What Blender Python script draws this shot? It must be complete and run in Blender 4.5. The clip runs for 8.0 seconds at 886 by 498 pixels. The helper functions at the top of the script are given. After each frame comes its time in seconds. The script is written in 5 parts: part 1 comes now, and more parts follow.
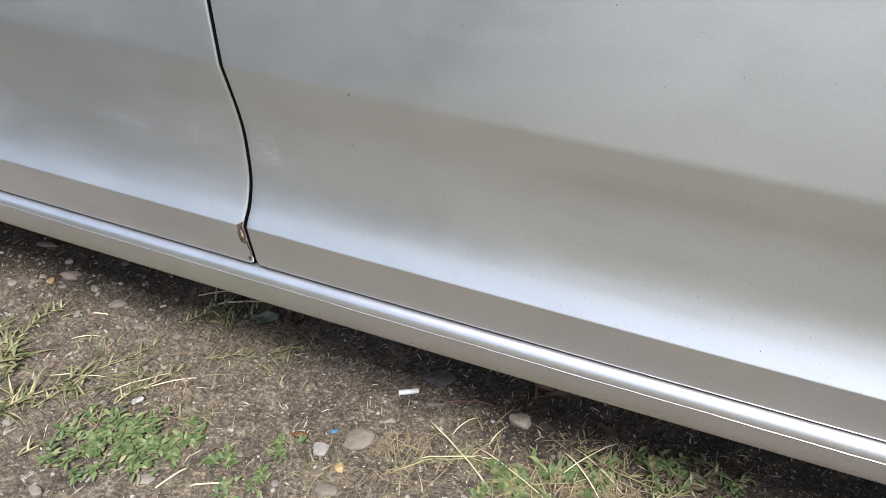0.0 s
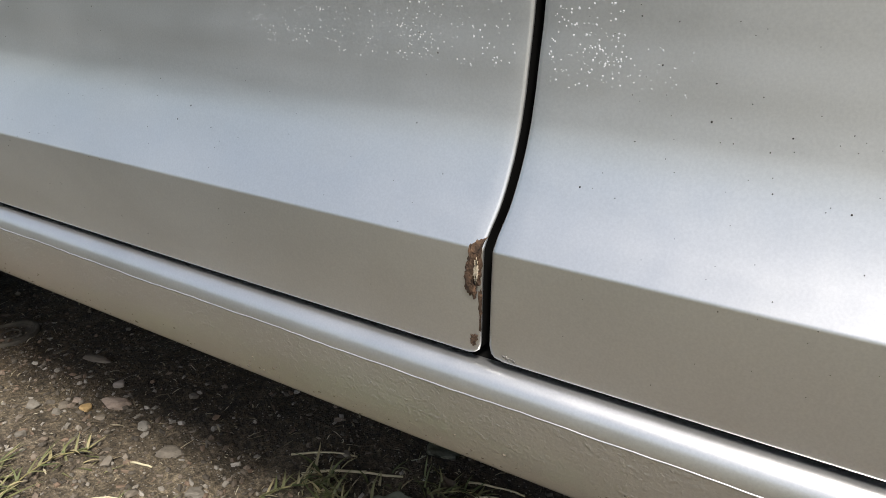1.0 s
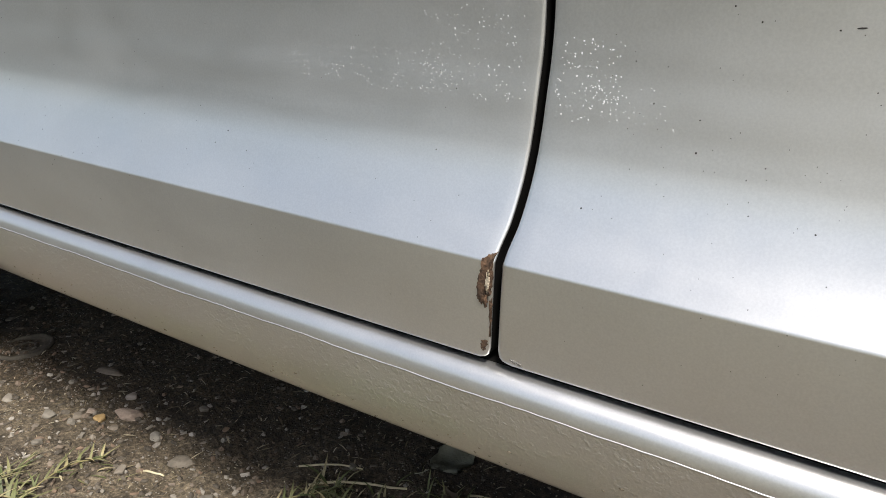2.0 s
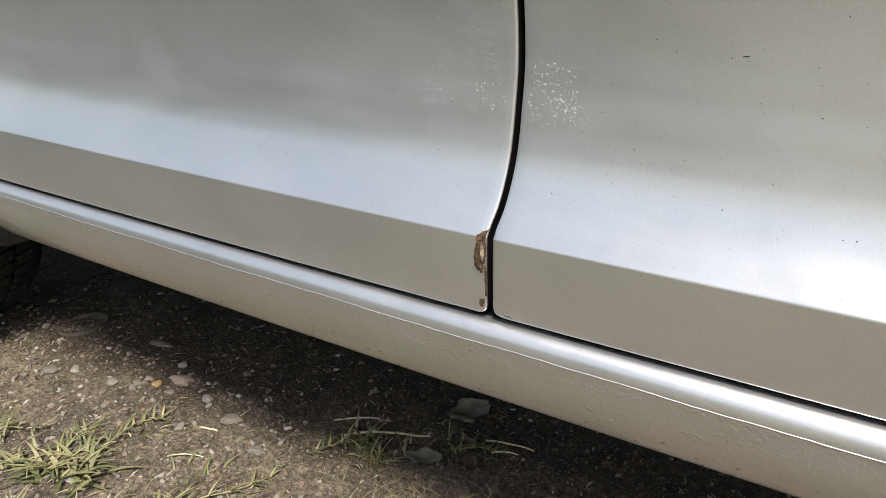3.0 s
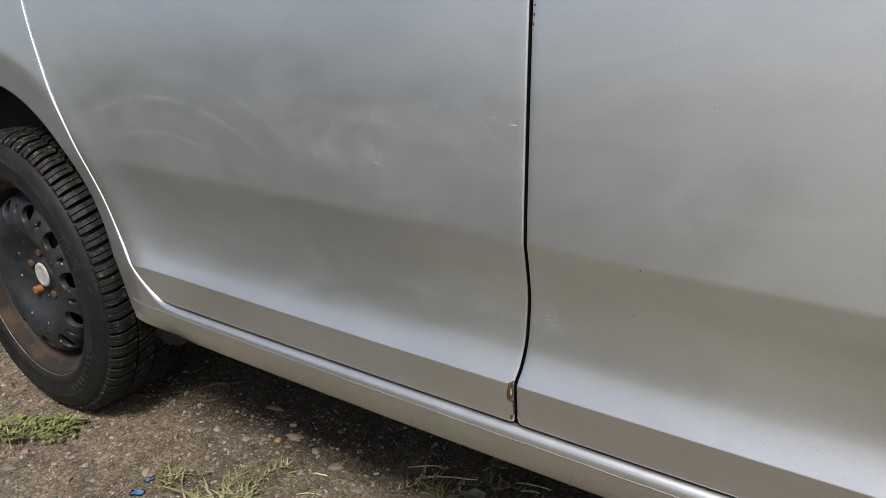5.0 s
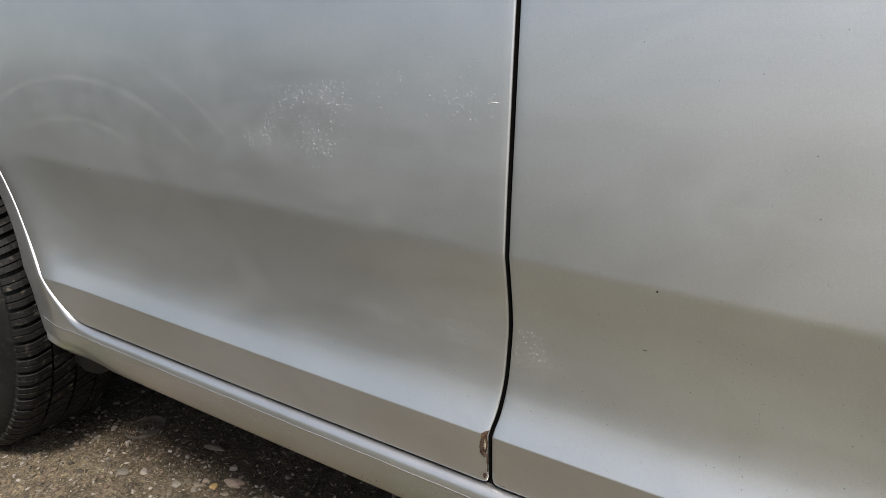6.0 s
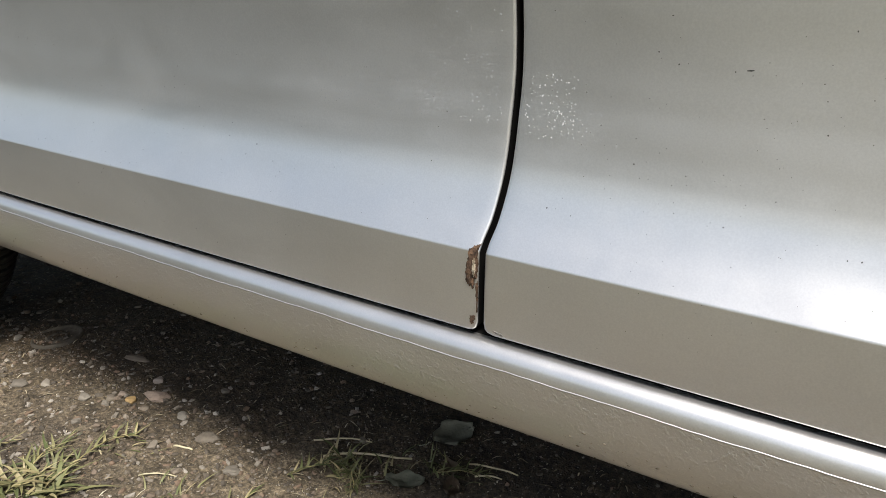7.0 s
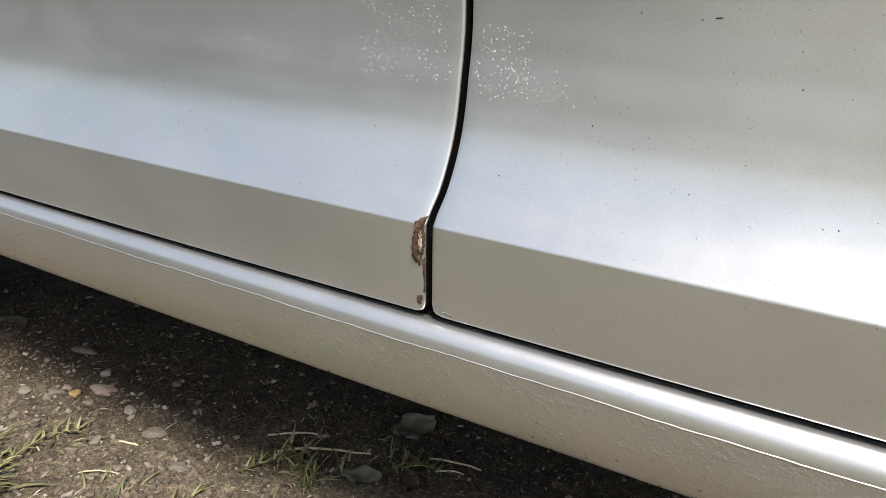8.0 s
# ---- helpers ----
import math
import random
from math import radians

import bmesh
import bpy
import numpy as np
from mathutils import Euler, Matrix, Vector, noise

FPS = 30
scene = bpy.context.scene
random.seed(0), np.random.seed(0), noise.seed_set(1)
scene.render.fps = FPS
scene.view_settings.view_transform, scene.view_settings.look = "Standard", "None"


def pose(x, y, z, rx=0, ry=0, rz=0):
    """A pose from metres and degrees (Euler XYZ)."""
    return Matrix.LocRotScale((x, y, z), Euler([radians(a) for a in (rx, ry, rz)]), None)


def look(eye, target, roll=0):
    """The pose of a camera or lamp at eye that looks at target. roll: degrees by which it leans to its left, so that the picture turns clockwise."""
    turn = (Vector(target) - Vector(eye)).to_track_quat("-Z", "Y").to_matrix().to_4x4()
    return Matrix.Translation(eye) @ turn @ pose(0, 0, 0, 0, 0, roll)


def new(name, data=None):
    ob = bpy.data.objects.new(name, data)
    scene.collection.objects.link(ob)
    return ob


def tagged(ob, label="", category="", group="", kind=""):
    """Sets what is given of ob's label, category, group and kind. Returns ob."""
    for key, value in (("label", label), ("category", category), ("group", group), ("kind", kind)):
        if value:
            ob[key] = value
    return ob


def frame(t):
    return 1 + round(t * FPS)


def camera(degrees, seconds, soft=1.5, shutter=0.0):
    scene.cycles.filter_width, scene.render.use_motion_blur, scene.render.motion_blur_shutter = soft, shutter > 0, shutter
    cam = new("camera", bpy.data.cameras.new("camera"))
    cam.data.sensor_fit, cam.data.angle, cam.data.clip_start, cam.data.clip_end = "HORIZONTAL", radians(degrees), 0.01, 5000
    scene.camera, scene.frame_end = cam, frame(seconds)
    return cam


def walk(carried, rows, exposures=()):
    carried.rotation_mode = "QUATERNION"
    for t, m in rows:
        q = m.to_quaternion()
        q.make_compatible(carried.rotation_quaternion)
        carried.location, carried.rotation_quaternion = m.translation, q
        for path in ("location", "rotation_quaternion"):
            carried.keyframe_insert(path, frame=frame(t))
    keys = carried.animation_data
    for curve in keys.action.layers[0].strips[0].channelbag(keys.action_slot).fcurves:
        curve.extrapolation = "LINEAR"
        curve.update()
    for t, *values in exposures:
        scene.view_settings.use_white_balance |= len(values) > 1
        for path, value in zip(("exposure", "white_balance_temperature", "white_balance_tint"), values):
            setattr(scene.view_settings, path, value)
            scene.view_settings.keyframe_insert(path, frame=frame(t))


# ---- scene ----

# ---- camera and its path ----
cam = camera(66.36, 8.0, soft=0.75)
PATH = [
    (0, (0.4153, -0.4433, 0.7923), (-0.2213, 1.0156, -0.4187), -1.02),
    (0.2, (0.3472, -0.3981, 0.7813), (-0.3290, 1.0665, -0.4009), -3.69),
    (0.5, (0.2322, -0.3228, 0.6809), (-0.6479, 1.2047, -0.2635), -1.69),
    (0.7, (0.1704, -0.2851, 0.5713), (-0.7680, 1.2933, -0.2211), 1.05),
    (1, (0.1234, -0.2449, 0.4919), (-0.8389, 1.3660, -0.2000), 1.11),
    (1.2, (0.1090, -0.2341, 0.4716), (-0.8404, 1.4134, -0.1484), 2.65),
    (2.3, (0.1564, -0.3058, 0.5128), (-0.8362, 1.3148, -0.1103), 1.61),
    (2.5, (0.1714, -0.3208, 0.5204), (-0.8253, 1.2715, -0.1659), 0.81),
    (3, (0.1881, -0.3480, 0.5316), (-0.8224, 1.2294, -0.1688), -0.52),
    (3.5, (0.2299, -0.4230, 0.6098), (-0.8449, 1.1288, -0.0512), -3.08),
    (3.7, (0.2653, -0.4866, 0.6690), (-0.7960, 1.0664, -0.0107), -2.51),
    (4, (0.3227, -0.5783, 0.7698), (-0.7790, 0.9547, 0.1092), -2.94),
    (4.2, (0.3411, -0.6159, 0.8007), (-0.7781, 0.9073, 0.1473), -3.26),
    (5.3, (0.3344, -0.6094, 0.7924), (-0.7489, 0.9556, 0.1784), -1.74),
    (5.5, (0.3216, -0.5851, 0.7843), (-0.7618, 0.9901, 0.1967), -1.16),
    (6, (0.2653, -0.4845, 0.7309), (-0.7848, 1.1231, 0.1714), -0.30),
    (6.3, (0.2267, -0.4212, 0.6983), (-0.8106, 1.2150, 0.2014), 0.43),
    (6.5, (0.2075, -0.3921, 0.6642), (-0.8062, 1.2544, 0.1528), 0.24),
    (6.7, (0.1923, -0.3739, 0.6070), (-0.7679, 1.2898, 0.0502), 1.38),
    (7, (0.1782, -0.3410, 0.5224), (-0.8021, 1.2805, -0.1175), 1.30),
    (7.5, (0.1696, -0.3146, 0.4959), (-0.7988, 1.3078, -0.1597), 1.71),
    (8, (0.1786, -0.3065, 0.4991), (-0.7388, 1.3486, -0.1483), 2.26),
]
EXPOSURES = [(0, 0.8, 6140, 13.9), (0.5, 0.78, 6410, 11.9), (1.0, 0.41, 6780, 10.9), (2.5, 0.65, 6830, 10.9), (3.0, 0.69, 6830, 10.9), (3.5, 0.69, 6530, 10.9), (4.2, 0.39, 6680, 12.9), (5.5, 0.14, 6780, 12.9), (6.5, 0.33, 6880, 10.9), (7.0, 0.55, 6860, 10.9), (7.5, 0.7, 6860, 10.9), (8.0, 0.64, 6860, 10.9)]
walk(cam, [(t, look(eye, target, roll)) for t, eye, target, roll in PATH], EXPOSURES)

# ---- world and sun ----
SUN_AZ, SUN_EL = 144.0, 57.0   # degrees; azimuth clockwise from +y
world = bpy.data.worlds.new("sky")
scene.world = world
world.use_nodes = True
wn, wl = world.node_tree.nodes, world.node_tree.links
sky = wn.new("ShaderNodeTexSky")
sky.sky_type, sky.sun_disc = "NISHITA", False
sky.sun_elevation, sky.sun_rotation = radians(SUN_EL), radians(SUN_AZ)
sky.air_density, sky.dust_density, sky.ozone_density = 1.0, 2.4, 1.0
haze = wn.new("ShaderNodeHueSaturation")
haze.inputs["Hue"].default_value, haze.inputs["Saturation"].default_value = 0.494, 0.84
wl.new(sky.outputs[0], haze.inputs["Color"])
wl.new(haze.outputs[0], wn["Background"].inputs[0])
wn["Background"].inputs[1].default_value = 0.122
sun_data = bpy.data.lights.new("sun", "SUN")
sun_data.energy, sun_data.angle, sun_data.color = 3.8, radians(14), (1.0, 0.98, 0.94)
sun = new("sun", sun_data)
az, el = radians(SUN_AZ), radians(SUN_EL)
sun.matrix_world = look((0, 0, 0), (-math.sin(az) * math.cos(el), -math.cos(az) * math.cos(el), -math.sin(el)))


# ---- materials ----
def material(name, base, rough=0.5, metal=0.0):
    m = bpy.data.materials.new(name)
    m.use_nodes = True
    p = m.node_tree.nodes["Principled BSDF"]
    p.inputs["Base Color"].default_value = (*base, 1)
    p.inputs["Roughness"].default_value = rough
    p.inputs["Metallic"].default_value = metal
    return m, m.node_tree.nodes, m.node_tree.links, p


def coords(n):
    return n.new("ShaderNodeTexCoord").outputs["Object"]


def noise_tex(n, l, scale, detail=4.0, rough=0.55, vec=None):
    t = n.new("ShaderNodeTexNoise")
    t.inputs["Scale"].default_value, t.inputs["Detail"].default_value = scale, detail
    t.inputs["Roughness"].default_value = rough
    l.new(vec if vec else coords(n), t.inputs["Vector"])
    return t.outputs["Fac"]


def ramp(n, l, fac, stops):
    r = n.new("ShaderNodeValToRGB")
    e = r.color_ramp.elements
    while len(e) < len(stops):
        e.new(0.5)
    for one, (at, colour) in zip(e, stops):
        one.position, one.color = at, (*colour, 1) if len(colour) == 3 else colour
    l.new(fac, r.inputs[0])
    return r.outputs[0]


def grey(v):
    return (v, v, v)


def mixed(n, l, fac, a, b, kind="MIX"):
    m = n.new("ShaderNodeMix")
    m.data_type, m.blend_type = "RGBA", kind
    for key, value in ((0, fac), (6, a), (7, b)):
        if isinstance(value, (int, float)):
            m.inputs[key].default_value = value
        elif isinstance(value, tuple):
            m.inputs[key].default_value = (*value, 1)
        else:
            l.new(value, m.inputs[key])
    return m.outputs[2]


def bump(n, l, height, strength, distance, p, under=None):
    b = n.new("ShaderNodeBump")
    b.inputs["Strength"].default_value, b.inputs["Distance"].default_value = strength, distance
    l.new(height, b.inputs["Height"])
    if under:
        l.new(under, b.inputs["Normal"])
    l.new(b.outputs[0], p.inputs["Normal"])
    return b.outputs[0]


def silver_paint(name, grit=0.0, wiped_round=None):
    m, n, l, p = material(name, (0.5, 0.5, 0.49), 0.36, 0.9)
    vec = coords(n)
    flake = noise_tex(n, l, 900.0, 2.0, 0.6, vec)
    dust = noise_tex(n, l, 6.0, 6.0, 0.6, vec)
    film = noise_tex(n, l, 45.0, 5.0, 0.65, vec)
    stretch = n.new("ShaderNodeMapping")
    stretch.inputs["Scale"].default_value = (1.0, 1.0, 2.2)
    stretch.inputs["Rotation"].default_value = (0, 0.35, 0)
    l.new(vec, stretch.inputs["Vector"])
    smear = n.new("ShaderNodeTexNoise")
    smear.inputs["Scale"].default_value, smear.inputs["Detail"].default_value = 5.5, 7.0
    smear.inputs["Roughness"].default_value, smear.inputs["Distortion"].default_value = 0.62, 1.6
    l.new(stretch.outputs[0], smear.inputs["Vector"])
    body = ramp(n, l, flake, [(0.3, (0.61, 0.61, 0.607)), (0.7, (0.67, 0.67, 0.664))])
    dusty = ramp(n, l, dust, [(0.45, grey(0.0)), (0.8, grey(0.16))])
    wiped = ramp(n, l, smear.outputs["Fac"], [(0.38, grey(0.97)), (0.5, grey(1.0)), (0.68, grey(1.02))])
    coat = mixed(n, l, dusty, body, (0.5, 0.47, 0.42))
    l.new(mixed(n, l, 1.0, coat, wiped, "MULTIPLY"), p.inputs["Base Color"])
    veil = mixed(n, l, 0.5, film, smear.outputs["Fac"])
    l.new(ramp(n, l, veil, [(0.33, grey(0.305)), (0.67, grey(0.395))]), p.inputs["Roughness"])
    p.inputs["Coat Weight"].default_value = 0.6
    p.inputs["Coat Roughness"].default_value = 0.09
    under = bump(n, l, film, 0.02, 0.0003, p)
    if wiped_round:      # streaks of dust in arcs about a point, broken into patches
        shift = n.new("ShaderNodeMapping")
        shift.inputs["Location"].default_value = (-wiped_round[0], 0, -wiped_round[1] * 1.5)
        shift.inputs["Scale"].default_value = (1, 0, 1.5)
        l.new(vec, shift.inputs["Vector"])
        radius = n.new("ShaderNodeVectorMath")
        radius.operation = "LENGTH"
        l.new(shift.outputs[0], radius.inputs[0])
        wave = n.new("ShaderNodeCombineXYZ")
        l.new(radius.outputs["Value"], wave.inputs["X"])
        arcs = noise_tex(n, l, 34.0, 4.0, 0.6, wave.outputs[0])
        patches = noise_tex(n, l, 9.0, 7.0, 0.66, stretch.outputs[0])
        streak = ramp(n, l, arcs, [(0.50, grey(0.0)), (0.66, grey(1.0))])
        where = ramp(n, l, patches, [(0.36, grey(0.0)), (0.56, grey(1.0))])
        veil = mixed(n, l, 1.0, streak, where, "MULTIPLY")
        parts = n.new("ShaderNodeSeparateXYZ")
        l.new(shift.outputs[0], parts.inputs[0])
        band = ramp(n, l, parts.outputs["Z"], [(0.20, grey(0.0)), (0.26, grey(1.0)), (0.37, grey(1.0)), (0.44, grey(0.0))])
        veil = mixed(n, l, 1.0, veil, band, "MULTIPLY")
        ring = ramp(n, l, radius.outputs["Value"], [(0.38, grey(1.0)), (0.46, grey(0.0))])
        veil = mixed(n, l, 1.0, veil, ring, "MULTIPLY")
        cloud = ramp(n, l, noise_tex(n, l, 4.0, 7.0, 0.62, stretch.outputs[0]), [(0.46, grey(0.0)), (0.72, grey(0.5))])
        veil = mixed(n, l, 1.0, veil, cloud, "LIGHTEN")
        l.new(ramp(n, l, veil, [(0.0, grey(0.9)), (1.0, grey(0.76))]), p.inputs["Metallic"])
    if grit:
        lumps = noise_tex(n, l, 520.0, 2.0, 0.5, vec)
        coarse = noise_tex(n, l, 230.0, 2.0, 0.5, vec)
        patch = noise_tex(n, l, 16.0, 3.0, 0.5, vec)
        mask = ramp(n, l, patch, [(0.36, grey(0.45)), (0.6, grey(1.0))])
        grains = mixed(n, l, 0.4, lumps, ramp(n, l, coarse, [(0.52, grey(0.2)), (0.68, grey(1.0))]))
        bump(n, l, mixed(n, l, 1.0, grains, mask, "MULTIPLY"), grit, 0.0012, p, under)
    return m


PAINT = silver_paint("silver_metallic_paint")
WIPED_PAINT = silver_paint("silver_paint_with_wiped_dust", 0.0, (-0.645, 0.48))
COATING = silver_paint("silver_stone_guard_coating", 0.85)


def simple(name, a, b, scale, rough, metal=0.0, bump_by=0.0, bump_scale=60.0):
    m, n, l, p = material(name, a, rough, metal)
    vec = coords(n)
    big = noise_tex(n, l, scale, 5.0, 0.6, vec)
    l.new(ramp(n, l, big, [(0.35, a), (0.68, b)]), p.inputs["Base Color"])
    if bump_by:
        bump(n, l, noise_tex(n, l, bump_scale, 5.0, 0.6, vec), bump_by, 0.002, p)
    return m


def tyre_rubber(name, dirty):
    m, n, l, p = material(name, (0.006, 0.006, 0.006), 0.6)
    vec = coords(n)
    tone = ramp(n, l, noise_tex(n, l, 14.0, 5.0, 0.6, vec), [(0.35, (0.006, 0.006, 0.006)), (0.68, (0.014, 0.0138, 0.013))])
    dirt = ramp(n, l, noise_tex(n, l, 95.0, 6.0, 0.7, vec), [(0.55, grey(0.0)), (0.66, grey(dirty))])
    where = ramp(n, l, noise_tex(n, l, 9.0, 4.0, 0.6, vec), [(0.38, grey(0.1)), (0.62, grey(1.0))])
    dirt = mixed(n, l, 1.0, dirt, where, "MULTIPLY")
    l.new(mixed(n, l, dirt, tone, (0.15, 0.14, 0.105)), p.inputs["Base Color"])
    p.inputs["Specular IOR Level"].default_value = 0.25
    bump(n, l, noise_tex(n, l, 240.0, 5.0, 0.6, vec), 0.35, 0.002, p)
    return m


RUBBER = tyre_rubber("tyre_rubber", 0.22)
TREAD_RUBBER = tyre_rubber("dusty_tread_rubber", 0.8)
UNDERSIDE_AND_SHADE = simple("black_underside", (0.006, 0.006, 0.006), (0.014, 0.013, 0.012), 9.0, 0.85)
UNDERSIDE_AND_SHADE.node_tree.nodes["Principled BSDF"].inputs["Specular IOR Level"].default_value = 0.12
LINER_AND_SHADE = simple("matt_black_liner", (0.003, 0.003, 0.003), (0.007, 0.0065, 0.006), 9.0, 1.0)
LINER_AND_SHADE.node_tree.nodes["Principled BSDF"].inputs["Specular IOR Level"].default_value = 0.08
PLASTIC = simple("dark_plastic", (0.010, 0.010, 0.010), (0.024, 0.023, 0.021), 20.0, 0.7, 0.0, 0.2, 150.0)
RUST = simple("brown_rust", (0.045, 0.025, 0.014), (0.12, 0.068, 0.038), 260.0, 0.9, 0.0, 0.8, 500.0)
FILLER = simple("bare_filler", (0.33, 0.27, 0.19), (0.5, 0.43, 0.33), 160.0, 0.85, 0.0, 0.5, 400.0)
WORN = simple("worn_steel", (0.16, 0.15, 0.135), (0.34, 0.33, 0.31), 45.0, 0.45, 0.6, 0.2, 200.0)
CAP = simple("dirty_grey_cap", (0.27, 0.27, 0.255), (0.47, 0.46, 0.43), 60.0, 0.55, 0.0, 0.2, 200.0)
BOLT = simple("rusty_bolt", (0.16, 0.06, 0.02), (0.38, 0.17, 0.06), 120.0, 0.8, 0.2, 0.4, 300.0)
GLASS_DARK = simple("dark_glass", (0.01, 0.011, 0.012), (0.016, 0.017, 0.018), 3.0, 0.08)
MUD = simple("dried_mud", (0.10, 0.085, 0.06), (0.24, 0.21, 0.16), 300.0, 0.9)
SPOT = simple("black_tar", (0.01, 0.009, 0.008), (0.03, 0.025, 0.02), 300.0, 0.6)
FILM = simple("pale_dust_film", (0.56, 0.56, 0.555), (0.66, 0.66, 0.655), 300.0, 0.42, 0.9)
SCALE_BRIGHT = simple("bright_water_scale", (0.46, 0.485, 0.51), (0.60, 0.625, 0.65), 300.0, 0.5)
SCALE_WHITE = simple("white_water_scale", (0.46, 0.47, 0.48), (0.60, 0.61, 0.62), 300.0, 0.5)


def steel_wheel_paint():
    m, n, l, p = material("black_wheel_enamel", (0.012, 0.013, 0.015), 0.45)
    vec = coords(n)
    dirt = noise_tex(n, l, 26.0, 6.0, 0.65, vec)
    rust = noise_tex(n, l, 11.0, 5.0, 0.6, vec)
    base = ramp(n, l, dirt, [(0.4, (0.010, 0.012, 0.014)), (0.75, (0.032, 0.033, 0.033))])
    r = n.new("ShaderNodeVectorMath")
    r.operation = "LENGTH"
    flat = n.new("ShaderNodeVectorMath")
    flat.operation = "MULTIPLY"
    flat.inputs[1].default_value = (1, 0, 1)
    l.new(vec, flat.inputs[0])
    l.new(flat.outputs[0], r.inputs[0])
    ring = ramp(n, l, r.outputs["Value"], [(0.185, grey(0.0)), (0.2, grey(1.0))])
    worn = ramp(n, l, rust, [(0.50, grey(0.0)), (0.62, grey(1.0))])
    both = mixed(n, l, 1.0, ring, worn, "MULTIPLY")
    v = n.new("ShaderNodeTexVoronoi")
    v.inputs["Scale"].default_value = 75.0
    l.new(vec, v.inputs["Vector"])
    dot = ramp(n, l, v.outputs["Distance"], [(0.12, grey(1.0)), (0.2, grey(0.0))])
    few = ramp(n, l, v.outputs["Color"], [(0.78, grey(0.0)), (0.8, grey(1.0))])
    base = mixed(n, l, mixed(n, l, 1.0, dot, few, "MULTIPLY"), base, (0.3, 0.3, 0.28))
    brown = mixed(n, l, ring, base, (0.018, 0.0135, 0.010))
    l.new(mixed(n, l, both, brown, (0.050, 0.030, 0.018)), p.inputs["Base Color"])
    l.new(mixed(n, l, ring, ramp(n, l, dirt, [(0.3, grey(0.4)), (0.8, grey(0.7))]), grey(0.85)), p.inputs["Roughness"])
    p.inputs["Specular IOR Level"].default_value = 0.35
    return m


ENAMEL = steel_wheel_paint()


def soil():
    m, n, l, p = material("trodden_gravelly_soil", (0.12, 0.1, 0.08), 0.93)
    vec = coords(n)
    big = noise_tex(n, l, 2.6, 6.0, 0.6, vec)
    mid = noise_tex(n, l, 24.0, 6.0, 0.68, vec)
    grain = noise_tex(n, l, 190.0, 4.0, 0.7, vec)
    base = ramp(n, l, mid, [(0.3, (0.066, 0.051, 0.036)), (0.55, (0.192, 0.156, 0.114)), (0.78, (0.335, 0.283, 0.214))])
    tone = ramp(n, l, big, [(0.35, (0.62, 0.6, 0.58)), (0.7, (1.1, 1.08, 1.02))])
    base = mixed(n, l, 1.0, base, tone, "MULTIPLY")
    moss = ramp(n, l, noise_tex(n, l, 1.3, 5.0, 0.6, vec), [(0.42, grey(0.0)), (0.62, grey(0.28))])
    base = mixed(n, l, moss, base, (0.138, 0.116, 0.062))
    apart = n.new("ShaderNodeSeparateXYZ")
    l.new(vec, apart.inputs[0])
    # damp humus plus under-car shade in the colour: broad, ragged-edged, wider towards the front
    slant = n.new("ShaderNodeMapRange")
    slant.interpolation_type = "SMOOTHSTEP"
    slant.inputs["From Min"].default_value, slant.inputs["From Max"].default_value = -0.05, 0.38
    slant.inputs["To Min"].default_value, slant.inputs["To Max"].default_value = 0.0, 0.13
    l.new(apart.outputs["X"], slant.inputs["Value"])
    # rearward ramp: the shade by the tyre, also put into the soil colour
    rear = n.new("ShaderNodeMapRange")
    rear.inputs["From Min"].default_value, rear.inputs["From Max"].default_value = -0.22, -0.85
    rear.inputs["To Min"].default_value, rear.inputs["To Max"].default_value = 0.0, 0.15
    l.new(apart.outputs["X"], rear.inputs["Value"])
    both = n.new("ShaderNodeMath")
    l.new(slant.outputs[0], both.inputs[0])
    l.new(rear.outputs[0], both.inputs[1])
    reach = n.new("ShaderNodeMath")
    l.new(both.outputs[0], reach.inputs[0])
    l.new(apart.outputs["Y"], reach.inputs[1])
    patch_edge = n.new("ShaderNodeMath")
    patch_edge.operation, patch_edge.inputs[1].default_value = "MULTIPLY_ADD", 0.22
    l.new(noise_tex(n, l, 4.0, 6.0, 0.65, vec), patch_edge.inputs[0])
    l.new(reach.outputs[0], patch_edge.inputs[2])
    humus_and_shade = n.new("ShaderNodeMapRange")
    humus_and_shade.inputs["From Min"].default_value, humus_and_shade.inputs["From Max"].default_value = 0.295, 0.405
    humus_and_shade.inputs["To Min"].default_value, humus_and_shade.inputs["To Max"].default_value = 0.0, 0.9
    l.new(patch_edge.outputs[0], humus_and_shade.inputs["Value"])
    base = mixed(n, l, humus_and_shade.outputs[0], base, mixed(n, l, 1.0, base, (0.34, 0.30, 0.26), "MULTIPLY"))
    dry = n.new("ShaderNodeMapRange")
    dry.inputs["From Min"].default_value, dry.inputs["From Max"].default_value = -0.65, -1.15
    l.new(apart.outputs["X"], dry.inputs["Value"])
    base = mixed(n, l, dry.outputs[0], base, mixed(n, l, 1.0, base, (1.35, 1.33, 1.25), "MULTIPLY"))
    drift = n.new("ShaderNodeMath")
    drift.operation, drift.inputs[1].default_value = "MULTIPLY_ADD", 1.1
    l.new(noise_tex(n, l, 0.8, 6.0, 0.65, vec), drift.inputs[0])
    l.new(apart.outputs["Y"], drift.inputs[2])
    stony = n.new("ShaderNodeMapRange")
    stony.inputs["From Min"].default_value, stony.inputs["From Max"].default_value = 0.33, -0.07
    l.new(drift.outputs[0], stony.inputs["Value"])
    off = n.new("ShaderNodeMapRange")
    off.inputs["From Min"].default_value, off.inputs["From Max"].default_value = -0.6, -1.6
    l.new(drift.outputs[0], off.inputs["Value"])
